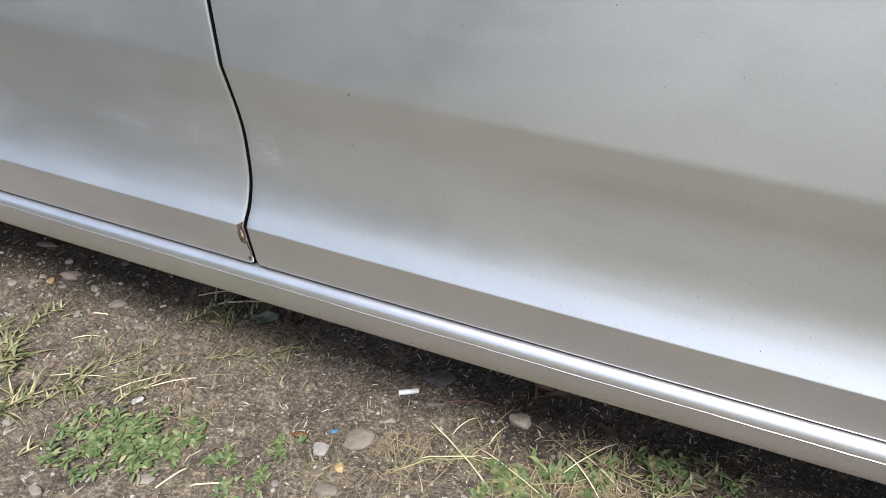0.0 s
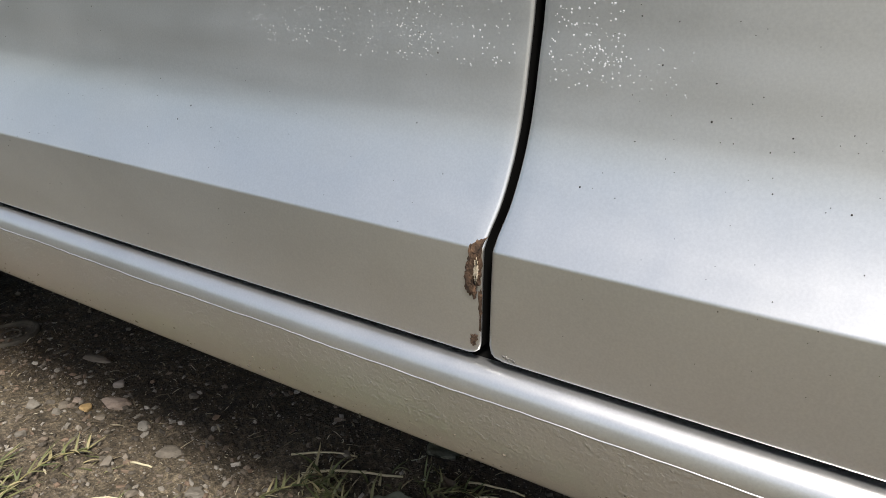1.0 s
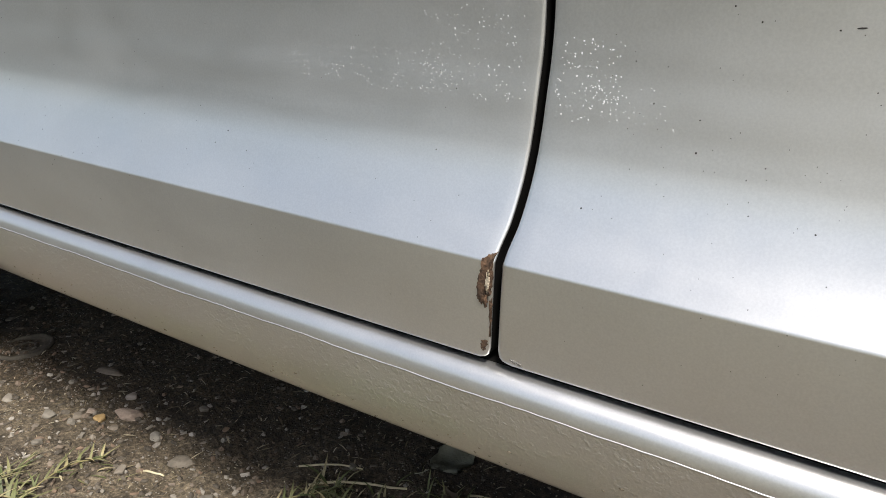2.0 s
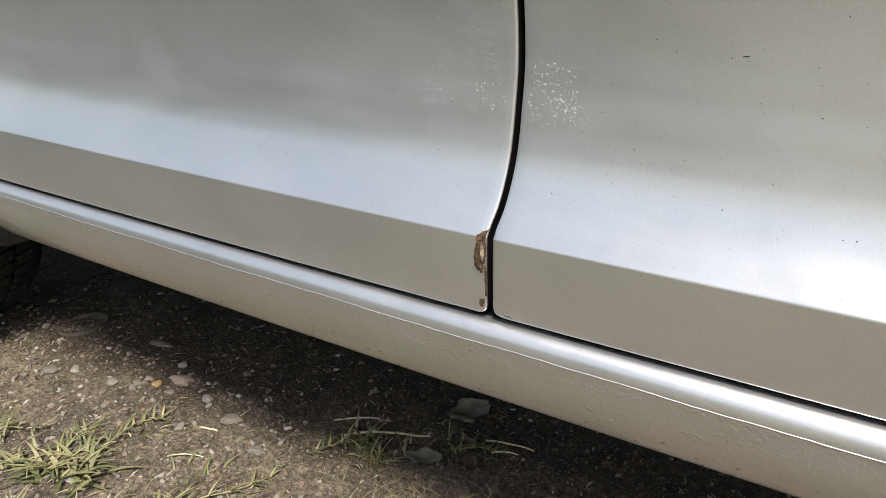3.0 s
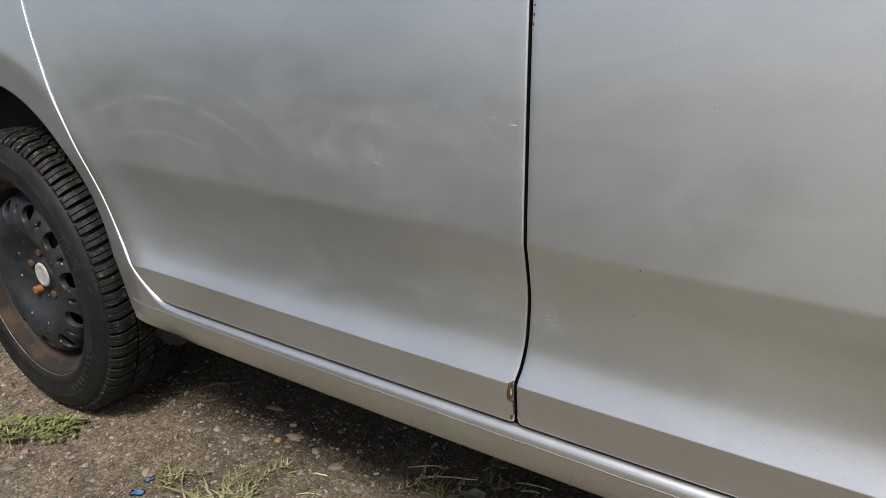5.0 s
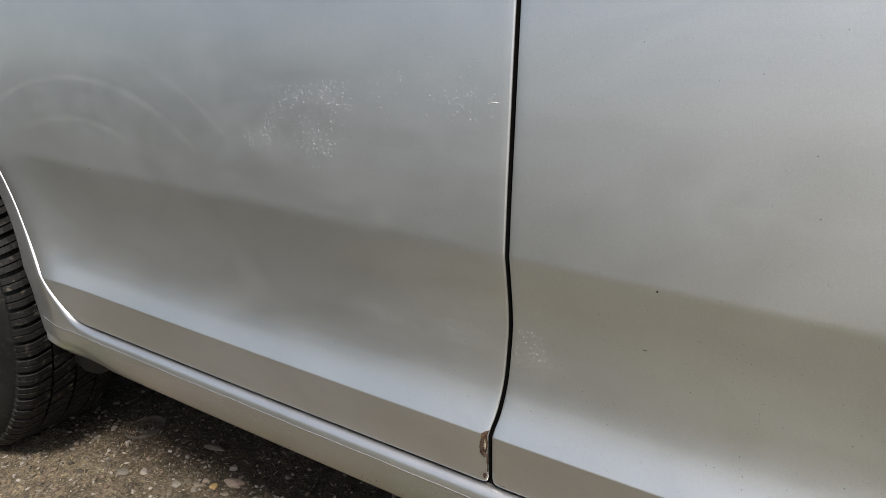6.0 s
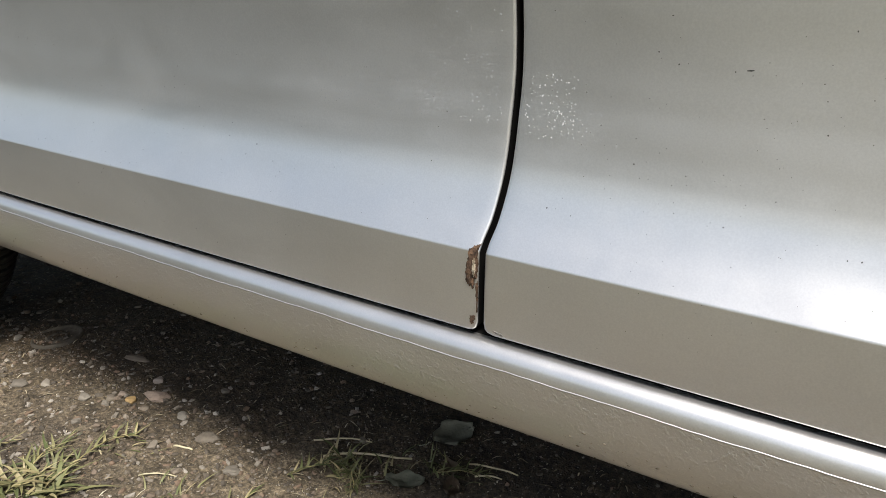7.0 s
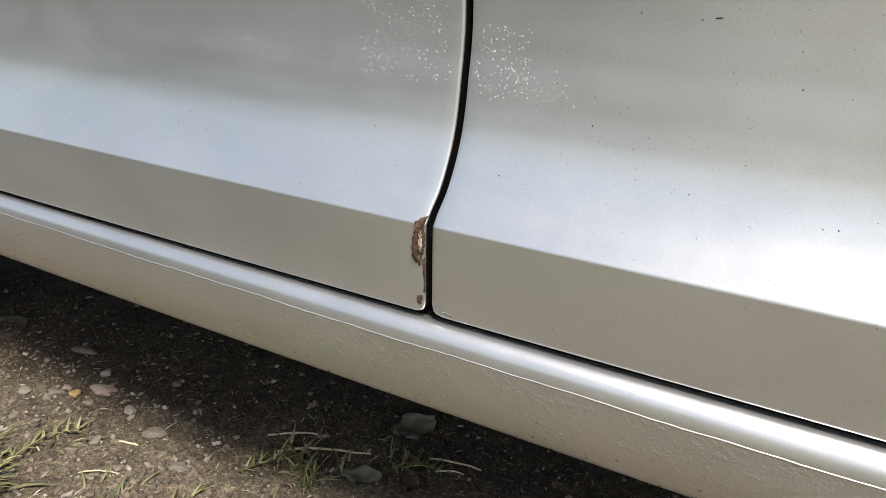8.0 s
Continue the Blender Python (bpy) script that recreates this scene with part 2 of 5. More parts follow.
    # ground out of view; its tones are chosen for the doors' reflections
    yard = mixed(n, l, off.outputs[0], (0.204, 0.203, 0.144), (0.285, 0.286, 0.262))
    trodden = ramp(n, l, noise_tex(n, l, 1.1, 7.0, 0.7, vec), [(0.34, (0.5, 0.5, 0.42)), (0.5, (0.95, 0.95, 0.93)), (0.66, (1.4, 1.38, 1.35))])
    base = mixed(n, l, stony.outputs[0], base, mixed(n, l, 1.0, yard, trodden, "MULTIPLY"))
    # unseen dark ground at the rear, added to dim the rear door's reflections
    dim_edge = n.new("ShaderNodeMath")
    dim_edge.operation, dim_edge.inputs[1].default_value = "MULTIPLY_ADD", 3.0
    l.new(noise_tex(n, l, 0.8, 8.0, 0.74, vec), dim_edge.inputs[0])
    l.new(apart.outputs["X"], dim_edge.inputs[2])
    dim_ground = n.new("ShaderNodeMapRange")
    dim_ground.inputs["From Min"].default_value, dim_ground.inputs["From Max"].default_value = 1.5, 0.7
    l.new(dim_edge.outputs[0], dim_ground.inputs["Value"])
    grass = ramp(n, l, noise_tex(n, l, 2.3, 7.0, 0.7, vec), [(0.35, (0.028, 0.033, 0.024)), (0.65, (0.075, 0.078, 0.066))])
    base = mixed(n, l, mixed(n, l, 1.0, dim_ground.outputs[0], stony.outputs[0], "MULTIPLY"), base, grass)
    base = mixed(n, l, 0.9, base, ramp(n, l, grain, [(0.3, grey(0.25)), (0.5, grey(0.9)), (0.70, grey(2.0))]), "MULTIPLY")
    crumb = noise_tex(n, l, 75.0, 5.0, 0.75, vec)
    base = mixed(n, l, 0.8, base, ramp(n, l, crumb, [(0.32, grey(0.4)), (0.5, grey(0.95)), (0.68, grey(1.6))]), "MULTIPLY")
    v = n.new("ShaderNodeTexVoronoi")
    v.inputs["Scale"].default_value = 230.0
    l.new(vec, v.inputs["Vector"])
    speck = ramp(n, l, v.outputs["Distance"], [(0.16, grey(1.0)), (0.26, grey(0.0))])
    pick = ramp(n, l, v.outputs["Color"], [(0.62, grey(0.0)), (0.66, grey(1.0))])
    speck = mixed(n, l, 1.0, speck, pick, "MULTIPLY")
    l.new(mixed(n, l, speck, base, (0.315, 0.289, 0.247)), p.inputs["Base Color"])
    u = bump(n, l, mid, 0.7, 0.012, p)
    u = bump(n, l, crumb, 0.8, 0.008, p, u)
    bump(n, l, grain, 0.9, 0.005, p, u)
    return m


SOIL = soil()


def island(name, stops, rough, bump_by=0.0, bump_scale=200.0, random_of="island"):
    """A material whose pieces vary in colour from one to the next."""
    m, n, l, p = material(name, stops[0][1], rough)
    if random_of == "island":
        r = n.new("ShaderNodeNewGeometry").outputs["Random Per Island"]
    else:
        r = n.new("ShaderNodeObjectInfo").outputs["Random"]
    vec = coords(n)
    tone = ramp(n, l, noise_tex(n, l, bump_scale * 0.4, 4.0, 0.6, vec), [(0.3, grey(0.72)), (0.7, grey(1.18))])
    l.new(mixed(n, l, 1.0, ramp(n, l, r, stops), tone, "MULTIPLY"), p.inputs["Base Color"])
    if bump_by:
        bump(n, l, noise_tex(n, l, bump_scale, 4.0, 0.6, vec), bump_by, 0.002, p)
    return m


STONE = island("weathered_stone", [(0.0, (0.133, 0.117, 0.095)), (0.3, (0.195, 0.176, 0.144)), (0.55, (0.156, 0.125, 0.092)), (0.72, (0.242, 0.222, 0.187)), (0.82, (0.328, 0.304, 0.273)), (0.9, (0.257, 0.187, 0.140)), (1.0, (0.187, 0.172, 0.144))], 0.85, 0.45, 220.0, "object")
PEBBLE = island("mixed_pebbles", [(0.0, (0.06, 0.05, 0.038)), (0.4, (0.125, 0.105, 0.08)), (0.6, (0.17, 0.115, 0.078)), (0.8, (0.2, 0.178, 0.145)), (0.93, (0.27, 0.243, 0.205)), (1.0, (0.38, 0.35, 0.305))], 0.85, 0.3, 300.0)
DARK_STONE = simple("dark_rough_stone", (0.05, 0.045, 0.038), (0.1, 0.09, 0.075), 90.0, 0.85, 0.0, 0.7, 200.0)
TAN_STONE = island("tan_stone", [(0.0, (0.30, 0.25, 0.19)), (1.0, (0.34, 0.285, 0.22))], 0.85, 0.5, 220.0, "object")
OCHRE = island("ochre_stone", [(0.0, (0.357, 0.238, 0.102)), (1.0, (0.391, 0.272, 0.128))], 0.75, 0.3, 250.0, "object")
GRASS = island("green_grass", [(0.0, (0.075, 0.095, 0.033)), (0.4, (0.140, 0.150, 0.060)), (0.7, (0.235, 0.215, 0.105)), (1.0, (0.330, 0.275, 0.150))], 0.6, 0.0, 150.0)
DRY = island("dry_straw", [(0.0, (0.105, 0.078, 0.044)), (0.4, (0.205, 0.163, 0.090)), (0.8, (0.290, 0.242, 0.138)), (1.0, (0.160, 0.160, 0.070))], 0.7, 0.0, 150.0)
STRAW = island("bleached_straw", [(0.0, (0.47, 0.41, 0.25)), (1.0, (0.6, 0.54, 0.36))], 0.65, 0.0, 150.0, "object")
STALK = island("yellow_green_stalk", [(0.0, (0.22, 0.20, 0.085)), (1.0, (0.36, 0.31, 0.15))], 0.65, 0.0, 150.0, "object")
TWIG = island("red_brown_twig", [(0.0, (0.16, 0.08, 0.05)), (1.0, (0.2, 0.1, 0.06))], 0.8, 0.0, 150.0, "object")
DUST = simple("dusty_tin", (0.05, 0.043, 0.033), (0.11, 0.096, 0.073), 55.0, 0.9, 0.0, 0.9, 160.0)
CHAFF = island("chaff", [(0.0, (0.05, 0.038, 0.025)), (0.4, (0.13, 0.1, 0.065)), (0.7, (0.27, 0.22, 0.135)), (0.9, (0.4, 0.35, 0.24)), (1.0, (0.55, 0.5, 0.38))], 0.8)
WEED = island("weed_leaf", [(0.0, (0.050, 0.082, 0.026)), (0.55, (0.100, 0.140, 0.047)), (0.85, (0.165, 0.19, 0.075)), (1.0, (0.23, 0.22, 0.10))], 0.6, 0.0, 150.0)
FRESH = island("fresh_weed_leaf", [(0.0, (0.085, 0.115, 0.032)), (0.5, (0.15, 0.18, 0.055)), (1.0, (0.25, 0.25, 0.10))], 0.6)
LEAF = island("faded_leaf", [(0.0, (0.20, 0.21, 0.155)), (1.0, (0.28, 0.28, 0.215))], 0.85, 0.8, 140.0, "object")
BROWN_LEAF = island("brown_leaf", [(0.0, (0.15, 0.11, 0.075)), (1.0, (0.23, 0.18, 0.13))], 0.8, 0.3, 220.0, "object")
ORANGE_LEAF = island("orange_leaf", [(0.0, (0.30, 0.14, 0.06)), (1.0, (0.36, 0.18, 0.08))], 0.8, 0.3, 220.0, "object")
FAR_GREEN = simple("far_foliage", (0.045, 0.06, 0.04), (0.10, 0.125, 0.085), 0.7, 0.9)
BLUE = simple("blue_plastic", (0.09, 0.24, 0.40), (0.17, 0.37, 0.56), 120.0, 0.45)
PAPER = simple("dirty_paper", (0.6, 0.58, 0.53), (0.8, 0.79, 0.75), 150.0, 0.8)
FILTER = simple("pale_filter_paper", (0.5, 0.46, 0.39), (0.66, 0.62, 0.55), 150.0, 0.8)


# ---- mesh helpers ----
def link(name, bm, mat, parent=None, label="", smooth=True):
    bmesh.ops.recalc_face_normals(bm, faces=bm.faces)
    me = bpy.data.meshes.new(name)
    bm.to_mesh(me)
    bm.free()
    for f in me.polygons:
        f.use_smooth = smooth
    for one in mat if isinstance(mat, (list, tuple)) else (mat,):
        me.materials.append(one)
    ob = new(name, me)
    if parent:
        ob.parent = parent
        ob.matrix_parent_inverse = parent.matrix_world.inverted()
    if label:
        ob["label"] = label
    return ob


def part(name, bm, mat, parent, label="", smooth=True):
    return link(name, bm, mat, parent, label, smooth)


def thing(name, place, label, category, group="", kind=""):
    ob = new(name)
    ob.location = place
    ob.empty_display_size = 0.05
    ob.matrix_basis = Matrix.Translation(place)
    bpy.context.view_layer.update()
    return tagged(ob, label, category, group, kind)


def grid(bm, rows, closed=False):
    """Faces between rows of places, all of one length. Returns the vertices."""
    vs = [[bm.verts.new(p) for p in row] for row in rows]
    for a, b in zip(vs, vs[1:]):
        k = len(a)
        for i in range(k if closed else k - 1):
            j = (i + 1) % k
            bm.faces.new((a[i], a[j], b[j], b[i]))
    return vs


def curve(xs, ys):
    """A smooth curve through the knots that never overshoots them."""
    xs, ys = np.array(xs, float), np.array(ys, float)
    h, d = np.diff(xs), np.diff(ys) / np.diff(xs)
    m = np.r_[d[0], [0 if a * b <= 0 else 2 * a * b / (a + b) for a, b in zip(d, d[1:])], d[-1]]

    def at(x):
        x = min(max(x, xs[0]), xs[-1])
        i = min(int(np.searchsorted(xs, x, "right")) - 1, len(h) - 1)
        t = (x - xs[i]) / h[i]
        return float((2 * t**3 - 3 * t**2 + 1) * ys[i] + (t**3 - 2 * t**2 + t) * h[i] * m[i] + (3 * t**2 - 2 * t**3) * ys[i + 1] + (t**3 - t**2) * h[i] * m[i + 1])

    return at


def tube(bm, points, radius, sides=6, taper=1.0):
    """A round stem through the points."""
    pts = [Vector(p) for p in points]
    rings = []
    for i, p in enumerate(pts):
        ahead = (pts[min(i + 1, len(pts) - 1)] - pts[max(i - 1, 0)]).normalized()
        side = ahead.cross(Vector((0.13, 0.21, 1))).normalized()
        up = side.cross(ahead)
        r = radius * (1 + (taper - 1) * i / (len(pts) - 1))
        rings.append([p + r * (math.cos(a) * side + math.sin(a) * up) for a in [2 * math.pi * k / sides for k in range(sides)]])
    vs = grid(bm, rings, True)
    bm.faces.new(vs[0]), bm.faces.new(vs[-1])


# ---- the car's side: level lines and section ----
def z_bottom(x):
    return 0.3355 - 0.0084 * x + 0.0105 * x * x


def z_lower(x):
    return 0.3913 - 0.0164 * x + 0.0093 * x * x


def z_upper(x):
    return 0.5638 - 0.0346 * x + 0.0013 * x * x


Z_TOP = 0.93
hollow = curve((0, 0.05, 0.11, 0.17, 0.25, 0.32, 0.40, 0.50, 0.60, 0.70, 0.85, 1.0), (-0.0026, 0.0016, 0.0063, 0.0102, 0.0141, 0.0159, 0.0166, 0.0166, 0.0157, 0.0138, 0.0090, 0.0038))
flank = curve((0, 0.1, 0.25, 0.4, 0.56, 0.7, 1.0), (0.0038, 0.0053, 0.0088, 0.0126, 0.0172, 0.022, 0.037))
gap_x = curve((0.33, 0.395, 0.41, 0.44, 0.47, 0.5, 0.56, 0.65, 0.8, 0.93), (-0.003, 0.001, 0.0037, 0.0063, 0.0081, 0.0098, 0.0104, 0.0099, 0.0085, 0.007))
rear_x = curve((0.345, 0.350, 0.363, 0.409, 0.459, 0.521, 0.598, 0.665, 0.705, 0.776, 0.826, 0.863, 0.93), (-0.676, -0.704, -0.727, -0.766, -0.798, -0.832, -0.878, -0.914, -0.937, -0.970, -0.990, -1.003, -1.020))


flare = curve((1.0, 1.08, 1.165, 1.18, 1.2, 1.3, 1.45), (0.0088, 0.0036, -0.0026, -0.0033, -0.0031, -0.0009, 0.0))


def haunch(x, z):
    """The swelling of the panels towards the wheel arch."""
    a = min(max((-x - 0.62) / 0.45, 0), 1)
    q = math.hypot((x + 1.25) / (0.423 if x > -1.25 else 0.31), (z - 0.308) / 0.411)
    return -0.005 * a * a * (3 - 2 * a) + (flare(q) if z > 0.3 else 0.0)


def section(x, z):
    """Depth of the panel at x, z, from the bottom edge up, before its upper crease is softened."""
    low, mid, high = z_bottom(x), z_lower(x), z_upper(x)
    if z <= mid:
        return 0.0055 - 0.0081 * (z - low) / (mid - low)
    if z <= high:
        v = (z - mid) / (high - mid)
        f = min(max((x + 0.82) / 0.13, 0), 1)
        f = f * f * (3 - 2 * f)
        return f * hollow(v) + (1 - f) * (-0.0026 + 0.0064 * v + 0.004 * math.sin(math.pi * v))
    return flank((z - high) / (Z_TOP - high))


def place(x, u):
    """The point of the panel at x, u: 0 bottom edge, 1 lower crease, 2 upper crease, 3 top."""
    stops = (z_bottom(x), z_lower(x), z_upper(x), Z_TOP)
    k = min(int(u), 2)
    z = stops[k] + (u - k) * (stops[k + 1] - stops[k])
    soft = 0.0060 if x < 0 else 0.0032
    if abs(z - stops[2]) < soft:
        y = sum(section(x, z + soft * q / 4) for q in range(-4, 5)) / 9
    else:
        y = section(x, z)
    return Vector((x, y + haunch(x, z), z))


LEVELS = [0, 0.02, 0.05, 0.12, 0.3, 0.5, 0.7, 0.86, 0.95, 0.985]
LEVELS += [1, 1.006, 1.014] + [1 + 0.02 * k for k in range(1, 49)] + [1.97, 1.978, 1.986, 1.993]
LEVELS += [2, 2.004, 2.008, 2.013, 2.018, 2.024, 2.04] + [2 + 0.04 * k for k in range(2, 25)] + [2.985, 3]


def corner(x, z):
    """How far a door's edge draws back at its rounded lower corner."""
    up, r = max(z - z_bottom(x), 0.0), 0.006
    return r - math.sqrt(r * r - (r - up) ** 2) if up < r else 0.0


def door(name, left, right, parent, label, columns, skin=PAINT):
    """A door skin between two edge curves x(z), with a rolled hem all round."""
    steps = [0.0, 0.0006, 0.0022] + [0.01 + k / columns * 0.98 for k in range(columns + 1)] + [0.9978, 0.9994, 1.0]
    rows = []
    for u in LEVELS:
        x0, x1 = left(0.5), right(0.5)
        for _ in range(6):
            x0, x1 = left(place(x0, u).z), right(place(x1, u).z)
        rows.append([place(x0 + (x1 - x0) * s, u) for s in steps])
    for row in rows:      # hem: the rim turns in
        for k, d in ((0, 0.0011), (1, 0.0003), (-1, 0.0012), (-2, 0.0003)):
            row[k].y += d
    for k, d in ((0, 0.0003), (1, 0.0001), (-1, 0.002)):
        for p in rows[k]:
            p.y += d
    bm = bmesh.new()
    vs = grid(bm, rows)
    rim = [e for e in bm.edges if e.is_boundary]
    for depth, slot in ((0.0003, 0), (0.016, 1)):     # painted hem, then walls coloured black for the gap's shade
        made = bmesh.ops.extrude_edge_only(bm, edges=rim)["geom"]
        rim = [e for e in made if isinstance(e, bmesh.types.BMEdge)]
        for v in made:
            if isinstance(v, bmesh.types.BMVert):
                v.co.y += depth
        for f in made:
            if isinstance(f, bmesh.types.BMFace):
                f.material_index = slot
    return part(name, bm, [skin, LINER_AND_SHADE], parent, label)


car = thing("car", (0.1, 0.88, 0.0), "silver metallic car with dusty doors, parked on bare soil", "car")
rear_door = door("rear_door", rear_x, lambda z: gap_x(z) - 0.0021 - corner(0, z), car, "silver rear door with rusty lower corner and water marks", 70, WIPED_PAINT)
front_door = door("front_door", lambda z: gap_x(z) + 0.0020 + corner(0, z), lambda z: 1.08, car, "silver front door speckled with tar spots", 70)


# ---- sill and quarter panel in one pressing ----
HUB = Vector((-1.172, -0.018, 0.308))


def arch(a):
    """The wheel arch lip: a in degrees, 0 ahead of the wheel, 90 above it."""
    return Vector((-1.25 + (0.423 if a < 90 else 0.31) * math.cos(radians(a)), 0, 0.308 + 0.411 * math.sin(radians(a))))


def side_y(x, z):
    if z > z_upper(x):
        return flank((z - z_upper(x)) / (Z_TOP - z_upper(x))) - 0.0008 + haunch(x, z)
    v = (z - z_lower(x)) / (z_upper(x) - z_lower(x))
    if v > 0:
        return -0.0030 + 0.0064 * v + 0.004 * math.sin(math.pi * v) + haunch(x, z)
    return -0.0030 + 0.0040 * min(-v * 3.0, 1.0) + haunch(x, z)


DOWN = [-0.02, 0.0, 0.012, 0.035, 0.07, 0.11, 0.16, 0.20, 0.222, 0.240, 0.28, 0.36, 0.46, 0.58, 0.70, 0.80, 0.88, 0.94, 1.0]
sill_depth = curve(DOWN, [0.030, 0.0115, 0.0068, 0.0033, 0.0009, -0.0003, -0.0007, -0.0004, 0.0000, 0.0003, 0.0010, 0.0023, 0.0043, 0.0076, 0.0120, 0.0168, 0.0228, 0.0308, 0.048])


def seam_z(x):
    return 0.3165 - 0.0104 * x + 0.0125 * x * x


def seam_point(x):
    top, low = z_bottom(x) - 0.0040, 0.252 + 0.0137 * x * x
    back = min(max((-0.66 - x) / 0.08, 0), 1)
    y = sill_depth((top - seam_z(x)) / (top - low)) + 0.0001
    y += back * (side_y(x, seam_z(x)) - 0.0002 - y)
    return (x, y, seam_z(x) + 0.0003 * math.sin(x * 31) + 0.00022 * math.sin(x * 83) + 0.00016 * math.sin(x * 317 + 2 * math.sin(x * 57)))


def body_side():
    edge, lip, soft = [], [], []
    for k in range(61):                        # along the sill, front to rear
        x = 1.12 - k * (1.12 + 0.66) / 60
        edge.append((x, z_bottom(x) - 0.0040))
        lip.append((x, 0.252 + 0.0137 * x * x))
        soft.append(0.0)
    turn = 18
    for k in range(1, turn + 1):               # round the door's lower corner
        t = k / turn
        z = 0.3455 + (t ** 1.6) * 0.075
        edge.append((rear_x(max(z, 0.3452)) - 0.0045 * t if t > 0.1 else -0.673, z - 0.0035 * (1 - t)))
        lx = curve((0, 0.3, 0.6, 0.8, 1), (-0.665, -0.722, -0.778, -0.813, -0.829))(t)
        lz = curve((0, 0.3, 0.6, 0.8, 1), (0.259, 0.270, 0.284, 0.304, 0.345))(t)
        lip.append((lx, lz))
        w = min(1.0, t * 1.1)
        soft.append(w * w * (3 - 2 * w))
    for k in range(1, 25):                     # up the door's rear edge
        t = k / 24
        z = 0.4205 + t * (0.925 - 0.4205)
        edge.append((rear_x(z) - 0.0038, z))
        a = arch(6 + 66 * t)
        lip.append((a.x, a.z))
        soft.append(1.0)
    for k in range(1, 31):                     # along the top to the tail
        t = k / 30
        edge.append((-1.0237 - t * 0.8738, 0.925))
        a = arch(72 + 60 * t)
        lip.append((a.x, a.z))
        soft.append(1.0)
    for k in range(1, 16):
        t = k / 15
        edge.append((-1.8975, 0.925 - t * 0.6))
        a = arch(132 + 48 * t)
        lip.append((a.x, a.z))
        soft.append(1.0)
    # section of the sill: share of the way down, depth
    down, sill = sorted(DOWN + [0.52, 0.64, 0.75, 0.84, 0.91]), sill_depth
    panel = [0.0] + [0.0, 0.012, 0.03, 0.055, 0.085, 0.13, 0.19, 0.26, 0.34, 0.42, 0.50, 0.57, 0.63, 0.69, 0.74, 0.79, 0.84, 0.89, 0.93, 0.965, 0.987, 1.0]
    turn_in = curve((0, 0.0004, 0.0009, 0.0015, 0.0023, 0.0034), (0.0046, 0.0030, 0.0018, 0.0009, 0.0003, 0.0))
    rolled = [0.0, 0.0, 0.0004, 0.0009, 0.0015, 0.0023, 0.0034]
    rows = []
    for (ex, ez), (lx, lz), w in zip(edge, lip, soft):
        row = []
        span = math.hypot(lx - ex, lz - ez)
        for i, (d, q) in enumerate(zip(down, panel)):
            if i < 7:
                q = rolled[i] / span
            v = d * (1 - w) + q * w
            x, z = ex + (lx - ex) * v, ez + (lz - ez) * v
            near = max(v, 0) * span
            far = (1 - v) * span
            yq = side_y(x, z) + turn_in(near) + 0.6 * turn_in(far * 0.8)
            if i == 0:
                yq += 0.02
            row.append(Vector((x, sill(d) * (1 - w) + yq * w, z)))
        last = row[-1].copy()
        last.y += 0.03
        row.append(last)
        rows.append(row)
    bm = bmesh.new()
    vs = grid(bm, rows)
    bm.faces.ensure_lookup_table()
    for f in bm.faces:
        c = f.calc_center_median()
        line = 0.3165 - 0.0104 * c.x + 0.0125 * c.x * c.x
        if c.z < line and c.x > -0.70:
            f.material_index = 1
        # sill top inside the door gap, blackened for the shade there
        if c.y > 0.0185 and c.z > line and c.z < 0.36 and c.x > -0.7:
            f.material_index = 2
    return part("body_side", bm, [PAINT, COATING, UNDERSIDE_AND_SHADE], car, "silver sill and rear wing with stone-guard coating")


side = body_side()

bm = bmesh.new()
tube(bm, [seam_point(1.1 - 1.91 * k / 260) for k in range(261)], 0.0005)
part("sill_seam", bm, PAINT, side, "thin raised silver seam along the sill")


# ---- shell that closes the car behind its side ----
def shell():
    """The rest of the car: a plain tub, black below, blackened behind the doors as gap shade, painted elsewhere."""
    bm = bmesh.new()
    out = []
    for x, w, low, top in ((-1.95, 0.30, 0.42, 0.86), (-1.88, 0.11, 0.34, 0.90), (-1.6, 0.085, 0.3, 0.915), (-0.96, 0.085, 0.26, 0.915), (-0.7, 0.05, 0.25, 0.915), (0.9, 0.05, 0.25, 0.915), (1.12, 0.05, 0.25, 0.91), (1.125, 0.006, 0.25, 0.908), (1.6, 0.02, 0.25, 0.87), (2.05, 0.12, 0.27, 0.78), (2.2, 0.35, 0.34, 0.66)):
        far = 1.76 - w
        out.append([(x, w, low + 0.03), (x, w, top - 0.06), (x, w + 0.02, top - 0.015), (x, w + 0.06, top), (x, far - 0.06, top), (x, far - 0.02, top - 0.015), (x, far, top - 0.06), (x, far, low + 0.03), (x, far - 0.05, low), (x, far - 0.10, low - 0.03), (x, far - 0.16, low - 0.11), (x, w + 0.22, low - 0.11), (x, w + 0.14, low - 0.04), (x, w + 0.05, low)])
    vs = grid(bm, out, True)
    bm.faces.new(vs[0]), bm.faces.new(vs[-1])
    bm.normal_update()
    for f in bm.faces:
        c = f.calc_center_median()
        if c.z < 0.28 or (c.y < 0.095 and c.x < 1.1 and c.z < 0.895):
            f.material_index = 1
    return part("body_shell", bm, [PAINT, UNDERSIDE_AND_SHADE], car, "silver bodywork with black underside")


shell()


